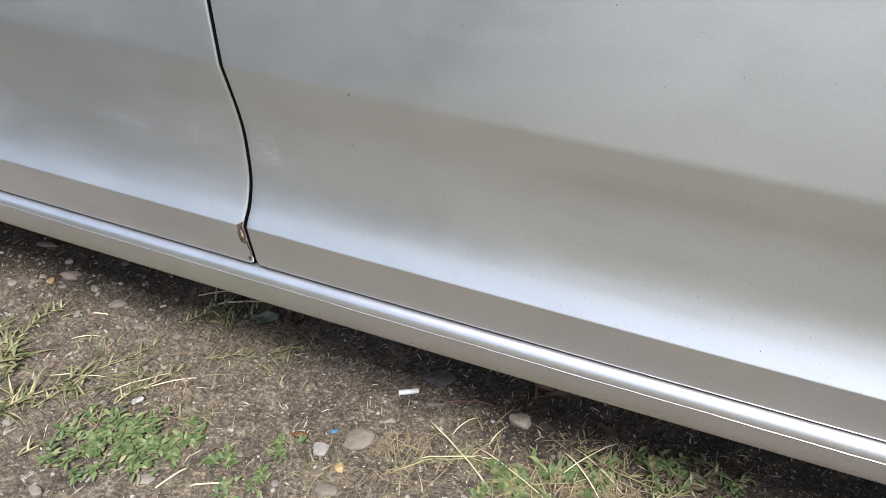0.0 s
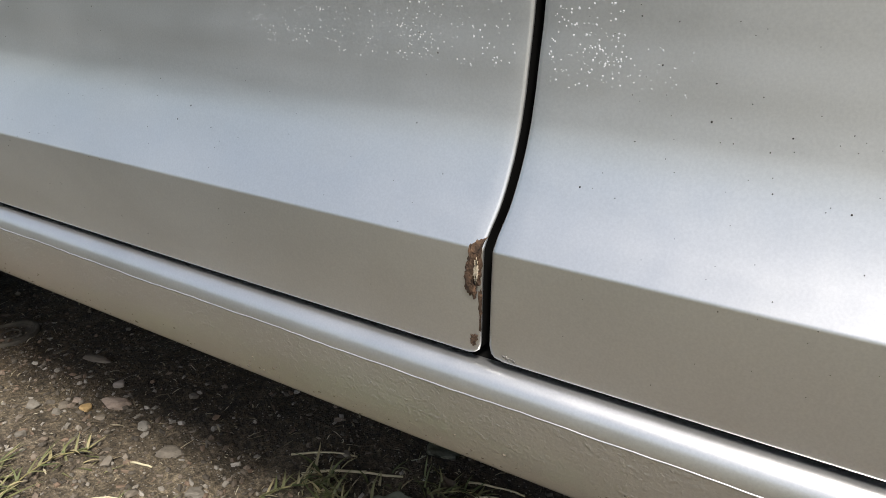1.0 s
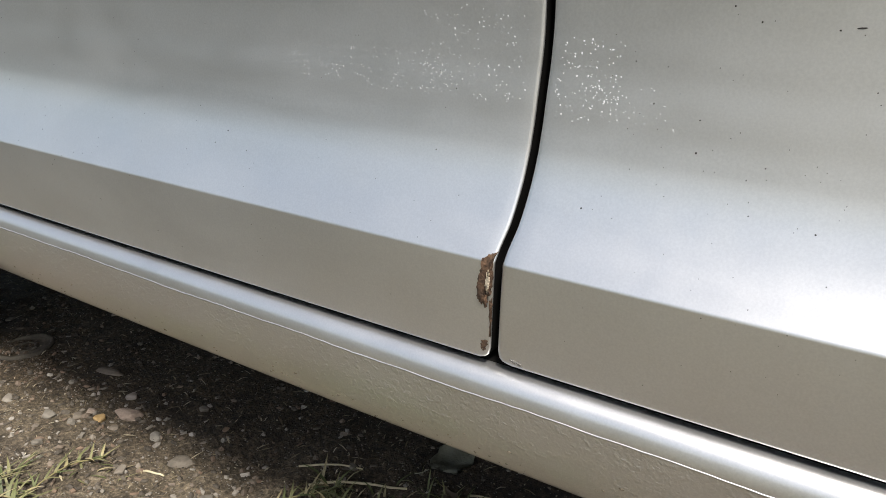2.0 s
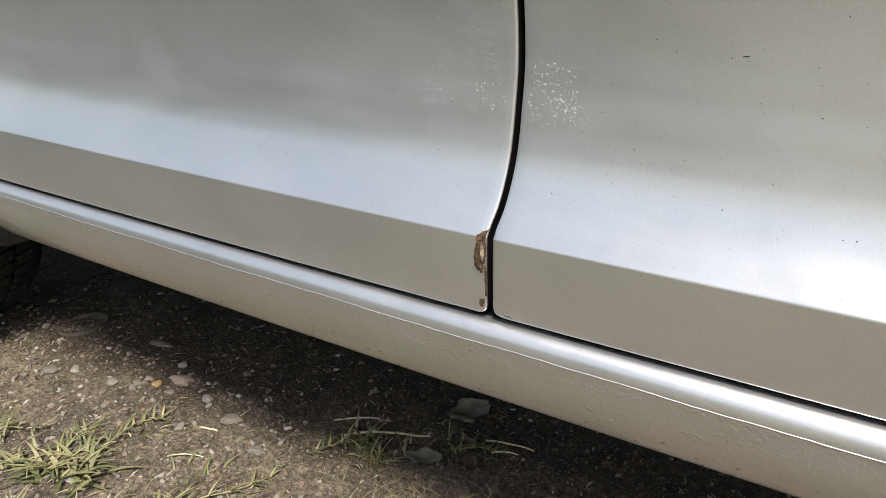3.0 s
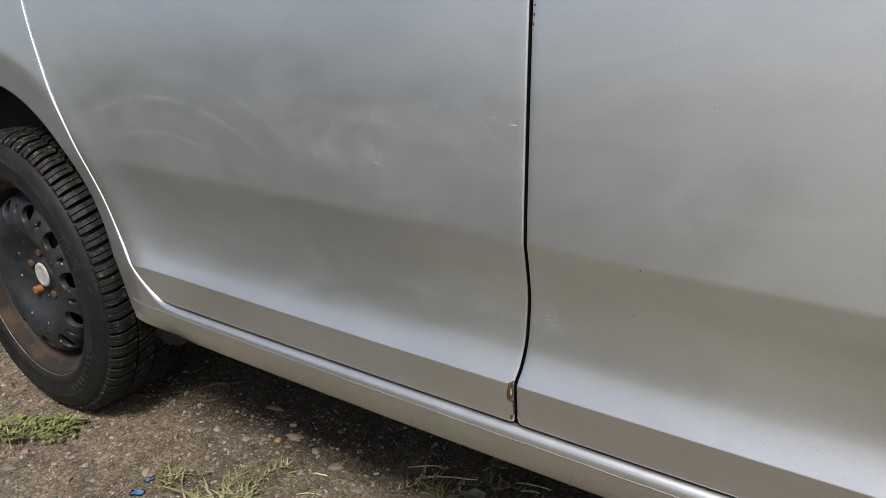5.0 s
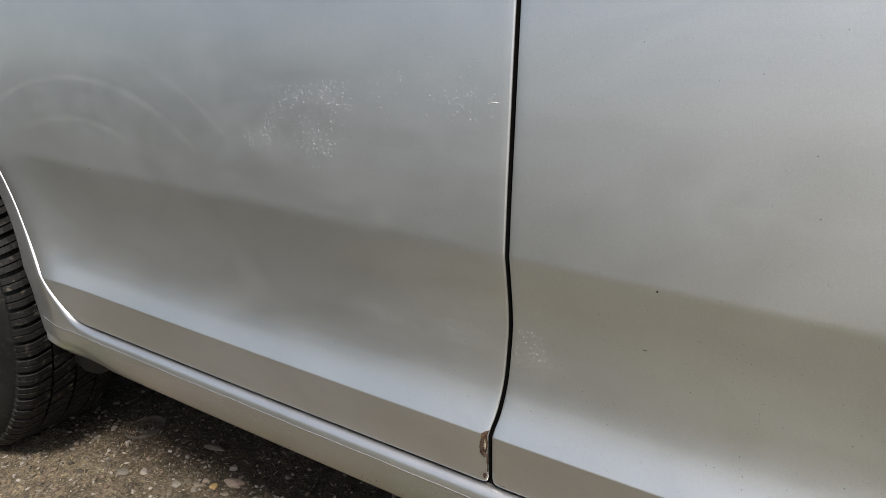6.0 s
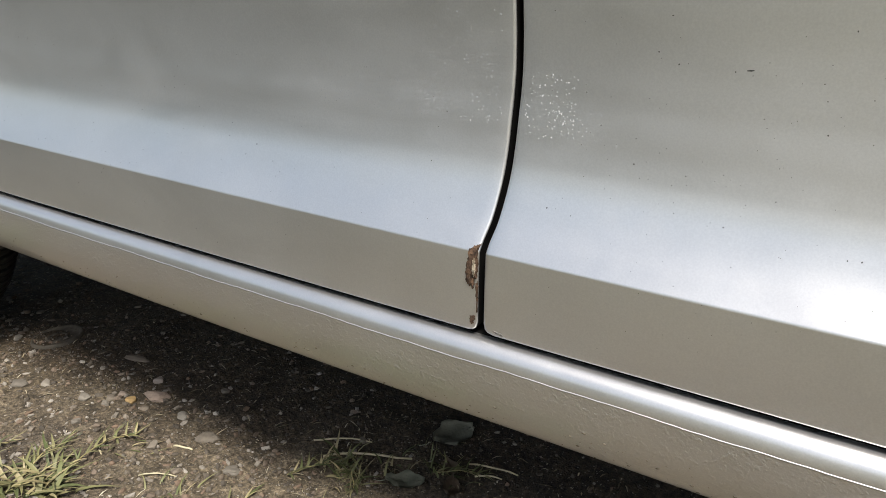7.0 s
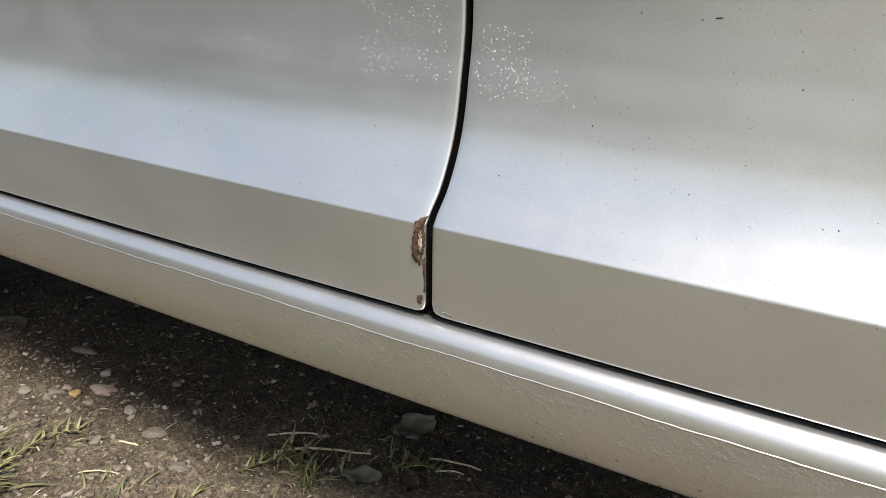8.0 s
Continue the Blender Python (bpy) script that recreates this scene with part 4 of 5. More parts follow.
# ---- far hedge and trees beyond the yard, unseen but for reflections ----
def far_trees():
    bm = bmesh.new()
    rows = []
    for k in range(4):
        row = []
        for i in range(481):
            a = radians(150 + 360 * i / 480)
            r = 38 + 3 * noise.noise(Vector((i * 0.11, k, 3)))
            # tall stretch as mirrored in the rear door; the low ring around is added
            tall = max(0.0, 1 - abs(i - 96) / 36)
            top = 1.0 + 3.6 * tall * tall * (3 - 2 * tall) + (0.5 + 1.0 * tall) * noise.noise(Vector((i * 0.06, 0, 9))) + (0.5 + 0.7 * tall) * noise.noise(Vector((i * 0.31, 0, 5))) + 0.7 * noise.noise(Vector((i * 0.9, 0, 2)))
            row.append((r * math.cos(a), r * math.sin(a), -0.2 + (top + 0.2) * k / 3))
        rows.append(row)
    grid(bm, rows)
    tagged(link("backdrop", bm, FAR_GREEN), "distant dark green hedge and trees", "trees", "", "structure")


far_trees()


# ---- stones ----
def lump(bm, r, centre, size, turn, rough=0.22, detail=2):
    made = bmesh.ops.create_icosphere(bm, subdivisions=detail, radius=1.0)["verts"]
    seed = Vector((r.uniform(-50, 50), r.uniform(-50, 50), r.uniform(-50, 50)))
    m = Matrix.Translation(centre) @ Matrix.Rotation(turn, 4, "Z")
    cuts = [(Vector((r.gauss(0, 1), r.gauss(0, 1), r.gauss(0, 0.8))).normalized(), r.uniform(0.38, 0.78)) for _ in range(14)] + [(Vector((r.uniform(-0.2, 0.2), r.uniform(-0.2, 0.2), 1)).normalized(), 0.5)]
    for v in made:
        d = 1 + rough * noise.noise(v.co * 1.1 + seed) * 1.4 + rough * 0.45 * noise.noise(v.co * 2.9 + seed)
        for way, far in cuts:      # broken faces
            reach = v.co.dot(way) * d
            if reach > far:
                d -= (reach - far) * 0.93
        v.co = m @ Vector((v.co.x * size[0] * d, v.co.y * size[1] * d, v.co.z * size[2] * d))


def stone(x, y, sx, sy, sz, turn, mat=STONE, label="weathered grey-brown stone lying on the soil"):
    r = random.Random(int(x * 9000 + y * 700))
    bm = bmesh.new()
    lump(bm, r, (0, 0, 0), (sx * 1.12, sy * 1.12, sz * 1.1), radians(turn), 0.36, 3)
    ob = link("stone", bm, mat, None, "", False)
    ob.location = (x, y, ground_z(x, y) + sz * 0.3)
    return tagged(ob, label, "stone", "stones on the ground")


stone(0.267, 0.174, 0.0205, 0.0175, 0.016, 20, TAN_STONE, "round tan stone lying on dark soil")
stone(0.062, 0.058, 0.027, 0.019, 0.008, 40, label="flat grey stone set in the soil")
stone(0.023, 0.022, 0.018, 0.014, 0.007, -30)
stone(0.058, -0.029, 0.024, 0.017, 0.008, 15)
stone(0.097, 0.172, 0.010, 0.006, 0.006, 10)
stone(0.125, 0.211, 0.030, 0.018, 0.007, 25, DARK_STONE, label="dark rough stone half sunk in soil")
stone(0.134, 0.158, 0.016, 0.006, 0.005, 20)
stone(0.058, 0.009, 0.008, 0.007, 0.004, 0, OCHRE, "small ochre stone in the soil")
stone(0.035, -0.013, 0.013, 0.006, 0.004, 30)
stone(-0.173, -0.112, 0.012, 0.010, 0.006, 10)
stone(-0.292, -0.181, 0.013, 0.010, 0.008, 0)
stone(-0.476, 0.154, 0.019, 0.0145, 0.010, 25, label="smooth tan stone on the soil")
stone(-0.632, 0.152, 0.0095, 0.0090, 0.008, 0, OCHRE, "small round ochre pebble on the soil")
stone(-0.610, 0.178, 0.026, 0.015, 0.010, 20, label="pale grey oblong stone on the soil")
stone(-0.726, 0.227, 0.022, 0.009, 0.006, 15, label="pale flat stone under the sill")
stone(-0.545, 0.172, 0.014, 0.010, 0.006, -20)
stone(-0.648, 0.209, 0.011, 0.009, 0.007, 0)
stone(-0.802, 0.087, 0.020, 0.007, 0.006, 10)
stone(-0.770, 0.110, 0.011, 0.009, 0.005, 40)
stone(-1.028, -0.190, 0.020, 0.011, 0.006, 15)
stone(-0.774, -0.053, 0.015, 0.011, 0.007, -20)
stone(-0.886, -0.144, 0.010, 0.009, 0.009, 0, label="small dark stone on the soil")
stone(-0.690, 0.118, 0.012, 0.010, 0.007, 0)
stone(-0.650, 0.125, 0.009, 0.007, 0.006, 30)
stone(-0.600, 0.150, 0.012, 0.007, 0.005, 15)
stone(-0.520, 0.105, 0.009, 0.008, 0.005, 0)
stone(-0.450, 0.085, 0.012, 0.006, 0.005, 30)
stone(-0.168, 0.042, 0.006, 0.005, 0.004, 0)
stone(-0.286, 0.089, 0.007, 0.006, 0.005, 0)
stone(-0.079, -0.028, 0.006, 0.006, 0.004, 0)
stone(-0.238, 0.052, 0.007, 0.006, 0.005, 0)
stone(0.088, 0.104, 0.010, 0.006, 0.004, 45)
stone(-0.008, -0.047, 0.008, 0.007, 0.004, 0)
stone(0.330, 0.140, 0.006, 0.010, 0.005, 0)
rnd = random.Random(5)
for k in range(60):
    x, y = rnd.uniform(-1.35, -0.25), rnd.uniform(-0.22, 0.27)
    s = rnd.uniform(0.004, 0.011)
    stone(x, y, s, s * rnd.uniform(0.55, 0.95), s * rnd.uniform(0.4, 0.7), rnd.uniform(0, 180), label="small grey pebble pressed into the soil")

rnd = random.Random(8)
verts, faces = [], []
base = bmesh.new()
bmesh.ops.create_icosphere(base, subdivisions=1, radius=1.0)
ico_v = [v.co.copy() for v in base.verts]
ico_f = [[v.index for v in f.verts] for f in base.faces]
base.free()
for k in range(36000):
    x = rnd.uniform(-1.6, 0.75)
    y = rnd.uniform(-0.35, 0.5)
    if y > 0.2 and k % 4:
        continue
    s = (0.0009 + 0.0050 * rnd.random() ** 3.6) * (0.75 if x > -0.3 else 1.0)
    a, c, d = rnd.uniform(0, 6.3), math.cos(k * 1.7), math.sin(k * 1.7)
    flat, wide = rnd.uniform(0.4, 0.75), rnd.uniform(0.5, 0.95)
    lean = rnd.uniform(-0.5, 0.5)
    z = ground_z(x, y) + s * 0.1
    at = len(verts)
    for v in ico_v:
        q = s * (1 + 0.34 * math.sin(5 * v.x + 7 * v.y + 3 * v.z + k))
        verts.append((x + q * (v.x * c - v.y * wide * d), y + q * (v.x * d + v.y * wide * c), z + q * (v.z * flat + v.x * lean * 0.4)))
    faces += [[at + i for i in f] for f in ico_f]
me = bpy.data.meshes.new("gravel")
me.from_pydata(verts, [], faces)
me.materials.append(PEBBLE)
tagged(new("gravel", me), "fine mixed gravel pressed into the soil", "gravel", "", "stuff")


# ---- grass, weeds and litter ----
def blade(bm, r, root, way, height, reach, width):
    """One bent blade of grass, tapering to its tip."""
    across = Vector((-way.y, way.x, 0))
    side = across * width
    bend = reach * r.uniform(-0.45, 0.45)
    fold = Vector((0, 0, -0.25 * width))
    pts = []
    for k in range(5):
        t = k / 4
        p = root + way * reach * t ** 1.25 + across * bend * t * t + Vector((0, 0, height * (t * 1.6 - 0.85 * t * t)))
        w = 1 - 0.96 * t ** 1.8
        pts.append([p + side * w, p + fold * w, p - side * w])
    grid(bm, pts)


def tuft(x, y, count, height, reach, width, mat, seed, name="grass_tuft", label="green grass tuft growing from bare soil", category="grass", spread_by=0.012):
    r = random.Random(seed)
    bm = bmesh.new()
    for k in range(count):
        a = r.uniform(0, 2 * math.pi)
        root = Vector((r.gauss(0, spread_by), r.gauss(0, spread_by), 0))
        root.z = ground_z(x + root.x, y + root.y) - ground_z(x, y) - 0.001
        way = Vector((math.cos(a), math.sin(a), 0))
        blade(bm, r, root, way, height * r.uniform(0.3, 1.1), reach * r.uniform(0.4, 1.1), width * r.uniform(0.6, 1.1))
    ob = link(name, bm, mat)
    ob.location = (x, y, ground_z(x, y))
    return tagged(ob, label, category, name + "s", "stuff")


def weed(x, y, stems, reach, leaf, seed, label="low green weed with small oval leaves", rise=0.4, mat=WEED):
    """A low plant: creeping stems with pairs of oval leaves."""
    r = random.Random(seed)
    root = bmesh.new()
    leaves = bmesh.new()
    for s in range(stems):
        a = r.uniform(0, 2 * math.pi)
        way = Vector((math.cos(a), math.sin(a), 0))
        start = Vector((r.gauss(0, reach * 0.3), r.gauss(0, reach * 0.3), 0))
        run = reach * r.uniform(0.5, 1.0)
        line = [start + way * run * t + Vector((0, 0, 0.002 + run * rise * t * (1.3 - t))) for t in (0, 0.33, 0.66, 1)]
        tube(root, line, 0.0006, 5, 0.6)
        for k in range(r.randint(6, 10)):
            t = r.uniform(0.2, 1)
            p = start + way * run * t + Vector((0, 0, 0.002 + run * rise * t * (1.3 - t)))
            b = a + r.choice((-1, 1)) * r.uniform(0.3, 1.4)
            out = Vector((math.cos(b), math.sin(b), r.uniform(-0.1, 0.8))).normalized()
            side = out.cross(Vector((0, 0, 1))).normalized()
            n = side.cross(out)
            long, wide = leaf * r.uniform(0.45, 1.1), leaf * r.uniform(0.13, 0.23)
            rows = []
            for q, w in ((0.0, 0.1), (0.2, 0.62), (0.45, 1.0), (0.7, 0.8), (0.9, 0.4), (1.0, 0.05)):
                c = p + out * long * q - n * long * 0.25 * q * q
                rows.append([c + side * wide * w + n * wide * 0.25 * w, c, c - side * wide * w + n * wide * 0.25 * w])
            grid(leaves, rows)
    plant = thing("weed", (x, y, ground_z(x, y)), label, "weed", "weeds")
    for name, bm, look_of in (("stem", root, GRASS), ("leaves", leaves, mat)):
        ob = link(name, bm, look_of)
        ob.parent = plant
    return plant


weed(-0.253, -0.063, 30, 0.055, 0.0155, 21, "low green weed patch with many small oval leaves")
weed(-0.205, -0.085, 18, 0.045, 0.015, 22)
weed(-0.285, -0.110, 20, 0.050, 0.014, 23)
weed(-0.025, 0.010, 7, 0.020, 0.012, 24)
weed(-0.085, -0.050, 10, 0.026, 0.013, 25)
weed(-0.050, -0.075, 9, 0.030, 0.012, 31)
weed(0.272, 0.082, 9, 0.030, 0.017, 26)
weed(0.320, 0.090, 9, 0.034, 0.016, 27)
weed(0.240, 0.030, 6, 0.026, 0.012, 32)
weed(0.470, 0.145, 9, 0.040, 0.013, 28)
weed(0.540, 0.185, 8, 0.040, 0.011, 29)
weed(-1.065, -0.075, 26, 0.050, 0.018, 30, "bushy yellow-green weed on bare soil beside the tyre", 1.1, FRESH)
weed(-1.125, -0.125, 26, 0.055, 0.018, 33, "bushy yellow-green weed on bare soil beside the tyre", 1.1, FRESH)
weed(-1.165, -0.165, 20, 0.050, 0.017, 34, "bushy yellow-green weed on bare soil beside the tyre", 1.1, FRESH)
weed(0.400, 0.120, 9, 0.036, 0.016, 35)
weed(0.448, 0.165, 8, 0.036, 0.014, 36)
weed(-0.172, -0.038, 14, 0.034, 0.016, 37)


def creeping_grass(x, y, to_x, to_y, leaf, seed, label="creeping grass runner with short yellow-green blades"):
    """A runner along the soil with short blades from its joints."""
    r = random.Random(seed)
    stem, leaves = bmesh.new(), bmesh.new()
    run = Vector((to_x - x, to_y - y, 0))
    across = Vector((-run.y, run.x, 0)).normalized()
    line = []
    for k in range(9):
        t = k / 8
        p = run * t + across * 0.09 * run.length * math.sin(5 * t + seed) * t * (1 - t) * 2
        p.z = ground_z(x + p.x, y + p.y) - ground_z(x, y) + 0.003 + 0.004 * math.sin(math.pi * t)
        line.append(p)
    tube(stem, line, 0.0011, 6, 0.6)
    ahead = math.atan2(run.y, run.x)
    for k, p in enumerate(line):
        for q in range(2 if k < 7 else 3):
            a = ahead + (r.choice((-1, 1)) * r.uniform(0.35, 1.1) if k < 8 else r.uniform(-0.7, 0.7))
            blade(leaves, r, p, Vector((math.cos(a), math.sin(a), 0)), leaf * r.uniform(0.1, 0.5), leaf * r.uniform(0.6, 1.2), 0.0016 * r.uniform(0.7, 1.3))
    plant = thing("creeping_grass", (x, y, ground_z(x, y)), label, "grass", "creeping grass")
    for name, bm, mat in (("stem", stem, STALK), ("foliage", leaves, GRASS)):
        ob = link(name, bm, mat)
        ob.parent = plant
    return plant


for k, (x, y, to_x, to_y, leaf) in enumerate(((-0.556, 0.0, -0.556, 0.104, 0.024), (-0.414, -0.080, -0.341, 0.094, 0.026), (-0.300, -0.030, -0.262, 0.060, 0.022), (-0.45, -0.10, -0.40, 0.0, 0.03), (-0.36, -0.15, -0.30, -0.06, 0.026), (-0.60, -0.06, -0.53, -0.01, 0.034), (-0.58, -0.03, -0.60, 0.03, 0.034), (0.13, 0.03, 0.22, 0.09, 0.02), (0.20, 0.09, 0.33, 0.06, 0.022), (0.28, 0.05, 0.40, 0.14, 0.022), (0.35, 0.16, 0.47, 0.13, 0.02), (0.45, 0.10, 0.53, 0.19, 0.022), (-0.24, 0.10, -0.17, 0.13, 0.018), (-0.15, 0.15, -0.09, 0.185, 0.02), (-0.73, -0.05, -0.66, 0.0, 0.022), (-0.76, -0.02, -0.70, -0.06, 0.022), (-0.335, 0.155, -0.295, 0.205, 0.022), (-0.27, 0.20, -0.245, 0.17, 0.022), (-0.18, 0.25, -0.13, 0.275, 0.018))):
    creeping_grass(x, y, to_x, to_y, leaf, 300 + k)
tuft(-0.528, -0.022, 26, 0.028, 0.062, 0.0036, GRASS, 41)
tuft(-0.570, -0.040, 24, 0.030, 0.062, 0.0036, GRASS, 42)
tuft(-0.620, -0.055, 20, 0.026, 0.052, 0.0032, GRASS, 43)
tuft(-0.450, -0.090, 44, 0.035, 0.065, 0.0020, GRASS, 44)
tuft(-0.500, -0.130, 40, 0.040, 0.060, 0.0020, GRASS, 45)
tuft(-0.388, -0.028, 22, 0.024, 0.040, 0.0020, GRASS, 46)
tuft(-0.555, 0.075, 6, 0.018, 0.035, 0.0018, GRASS, 47)
tuft(-0.535, 0.095, 5, 0.015, 0.035, 0.0016, GRASS, 48)
tuft(-0.290, 0.200, 24, 0.030, 0.034, 0.0021, GRASS, 49)
tuft(-0.262, 0.180, 18, 0.022, 0.034, 0.0020, GRASS, 50)
tuft(-0.235, 0.235, 12, 0.018, 0.034, 0.0016, GRASS, 150)
tuft(-0.165, 0.262, 16, 0.018, 0.030, 0.0014, GRASS, 151)
tuft(-0.195, 0.270, 10, 0.030, 0.022, 0.0014, GRASS, 51)
tuft(-1.110, -0.135, 46, 0.045, 0.050, 0.0016, GRASS, 52)
tuft(-1.160, -0.170, 36, 0.045, 0.050, 0.0016, GRASS, 53)
tuft(-0.700, -0.045, 30, 0.028, 0.045, 0.0018, GRASS, 54)
tuft(-0.577, 0.005, 14, 0.022, 0.040, 0.0018, GRASS, 55)
tuft(-0.300, 0.010, 14, 0.016, 0.040, 0.0014, GRASS, 56)
tuft(-0.330, 0.030, 10, 0.014, 0.035, 0.0014, GRASS, 57)
tuft(-0.120, 0.120, 9, 0.016, 0.030, 0.0014, GRASS, 58)
tuft(-1.260, -0.130, 16, 0.025, 0.040, 0.0016, GRASS, 59)
for k, (x, y, count) in enumerate(((-0.137, 0.165, 20), (-0.210, 0.128, 14), (0.199, 0.133, 26), (0.133, 0.065, 24), (0.381, 0.157, 30), (0.540, 0.193, 26), (0.100, 0.060, 16), (0.300, 0.060, 30), (0.430, 0.110, 34), (-0.740, -0.030, 26), (-0.430, -0.060, 18), (-0.300, -0.005, 26), (-0.360, -0.060, 22), (0.170, 0.030, 24), (0.350, 0.100, 24), (-0.250, 0.020, 16))):
    tuft(x, y, int(count * 1.5), 0.010, 0.036, 0.0009, DRY, 70 + k, "dry_grass", "withered straw-coloured grass lying flat", "dry grass", 0.026)

rnd = random.Random(77)
for k in range(20):
    x, y = rnd.uniform(-0.42, 0.58), 0
    y = rnd.uniform(-0.12, 0.05) + 0.16 * max(0.0, x)
    tuft(x, y, rnd.randint(12, 24), 0.012, 0.05, 0.0010, DRY, 200 + k, "dry_grass", "withered straw-coloured grass lying flat", "dry grass", 0.03)
for k in range(16):
    x, y = rnd.uniform(-0.42, 0.50), 0
    y = rnd.uniform(-0.12, 0.06) + 0.16 * max(0.0, x)
    tuft(x, y, rnd.randint(5, 10), 0.016, 0.034, 0.0015, GRASS, 240 + k, "grass_tuft", "sparse yellow-green grass blades creeping over soil", "grass", 0.014)


def straw(a, b, radius=0.0014, lift=0.004, label="dry straw stalk lying on the ground"):
    (x0, y0), (x1, y1) = a, b
    bm = bmesh.new()
    pts = []
    for k in range(7):
        t = k / 6
        x, y = x0 + (x1 - x0) * t, y0 + (y1 - y0) * t
        pts.append(Vector((x, y, ground_z(x, y) + radius * 0.8 + lift * math.sin(math.pi * t) + 0.0006 * math.sin(9 * t))))
    o = pts[0].copy()
    tube(bm, [p - o for p in pts], radius, 7, 0.75)
    ob = link("straw", bm, TWIG if "twig" in label else STRAW)
    ob.location = o
    return tagged(ob, label, "straw", "straws")


straw((-0.356, 0.226), (-0.286, 0.259), 0.0013)
straw((-0.322, 0.206), (-0.222, 0.258), 0.0017)
straw((-0.157, 0.288), (-0.096, 0.301), 0.0013)
straw((-0.139, 0.270), (-0.110, 0.285), 0.0012)
straw((0.139, 0.130), (0.263, 0.051), 0.0014, 0.008)
straw((0.143, 0.162), (0.218, 0.189), 0.0009, 0.008, "thin red-brown twig lying on dark soil")
straw((0.180, 0.118), (0.205, 0.158), 0.0009, 0.01)
straw((0.235, 0.120), (0.250, 0.160), 0.0009, 0.01)
straw((0.220, 0.110), (0.340, 0.060), 0.0009, 0.01)
straw((0.330, 0.150), (0.400, 0.090), 0.0011, 0.012)
straw((0.345, 0.160), (0.420, 0.115), 0.0009, 0.010)
straw((0.262, 0.253), (0.310, 0.246), 0.0034, 0.001, "weathered grey-brown twig lying under the sill")
straw((0.264, 0.256), (0.271, 0.226), 0.0026, 0.002, "short weathered twig lying under the sill")
straw((0.400, 0.190), (0.330, 0.090), 0.0010, 0.014)
straw((0.150, 0.060), (0.250, 0.100), 0.0011, 0.008)
straw((-0.300, 0.000), (-0.225, 0.062), 0.0012)
straw((-0.330, -0.010), (-0.270, 0.055), 0.0010)
straw((-0.445, -0.020), (-0.360, 0.012), 0.0010)
straw((-0.150, -0.115), (-0.130, -0.075), 0.0014)
straw((-0.110, -0.095), (-0.062, -0.075), 0.0013)
straw((-0.480, 0.055), (-0.440, 0.078), 0.0010)
straw((-0.500, 0.120), (-0.470, 0.125), 0.0015, 0.001, "short yellow stalk on the soil")



def seed_stalk(x, y, tall, lean, seed):
    """A dry upright stalk with small seed husks up its length."""
    r = random.Random(seed)
    stem, husks = bmesh.new(), bmesh.new()
    line = [Vector((lean * t * t, 0.3 * lean * t, tall * t - 0.002)) for t in (0, 0.25, 0.5, 0.75, 1)]
    tube(stem, line, 0.0009, 6, 0.5)
    for k in range(26):
        t = r.uniform(0.3, 1)
        a = r.uniform(0, 6.28)
        root = Vector((lean * t * t, 0.3 * lean * t, tall * t))
        blade(husks, r, root, Vector((math.cos(a), math.sin(a), 0)), 0.004, r.uniform(0.003, 0.008) * (1.3 - t * 0.6), 0.0010)
    stalk = thing("seed_stalk", (x, y, ground_z(x, y)), "dry upright seed stalk rising from the weeds", "seed stalk", "seed stalks")
    for name, bm, look_of in (("stem", stem, STALK), ("seed_head", husks, DRY)):
        ob = link(name, bm, look_of)
        ob.parent = stalk


seed_stalk(0.386, 0.130, 0.055, 0.010, 1)
seed_stalk(0.455, 0.150, 0.045, -0.012, 2)
seed_stalk(0.330, 0.085, 0.040, 0.014, 3)
rnd = random.Random(91)
for k in range(11):
    x = rnd.uniform(0.10, 0.48)
    tuft(x, rnd.uniform(-0.01, 0.07) + 0.16 * x, rnd.randint(18, 30), 0.016, 0.055, 0.0011, DRY, 400 + k, "dry_grass", "withered tan grass lying in a loose mat", "dry grass", 0.03)

rnd = random.Random(17)
bm = bmesh.new()
for k in range(12000):
    x = rnd.uniform(-1.4, 0.75)
    y = rnd.uniform(-0.28, 0.36)
    if rnd.random() > 0.45 + 0.5 * (x > -0.35):
        continue
    a, s = rnd.uniform(0, 6.3), 0.0025 + 0.016 * rnd.random() ** 3
    root = Vector((x, y, ground_z(x, y) + 0.0008))
    way = Vector((math.cos(a), math.sin(a), 0))
    side = Vector((-way.y, way.x, 0)) * rnd.uniform(0.0004, 0.0012)
    tip = root + way * s + Vector((0, 0, ground_z(x + way.x * s, y + way.y * s) - ground_z(x, y) + rnd.uniform(0, 0.002)))
    mid = (root + tip) / 2 + Vector((0, 0, rnd.uniform(0.0, 0.002)))
    grid(bm, [[root - side * 0.5, root + side * 0.5], [mid - side, mid + side], [tip - side * 0.3, tip + side * 0.3]])
tagged(link("plant_litter", bm, CHAFF), "scattered chopped straw and dry bits on soil", "plant litter", "", "stuff")


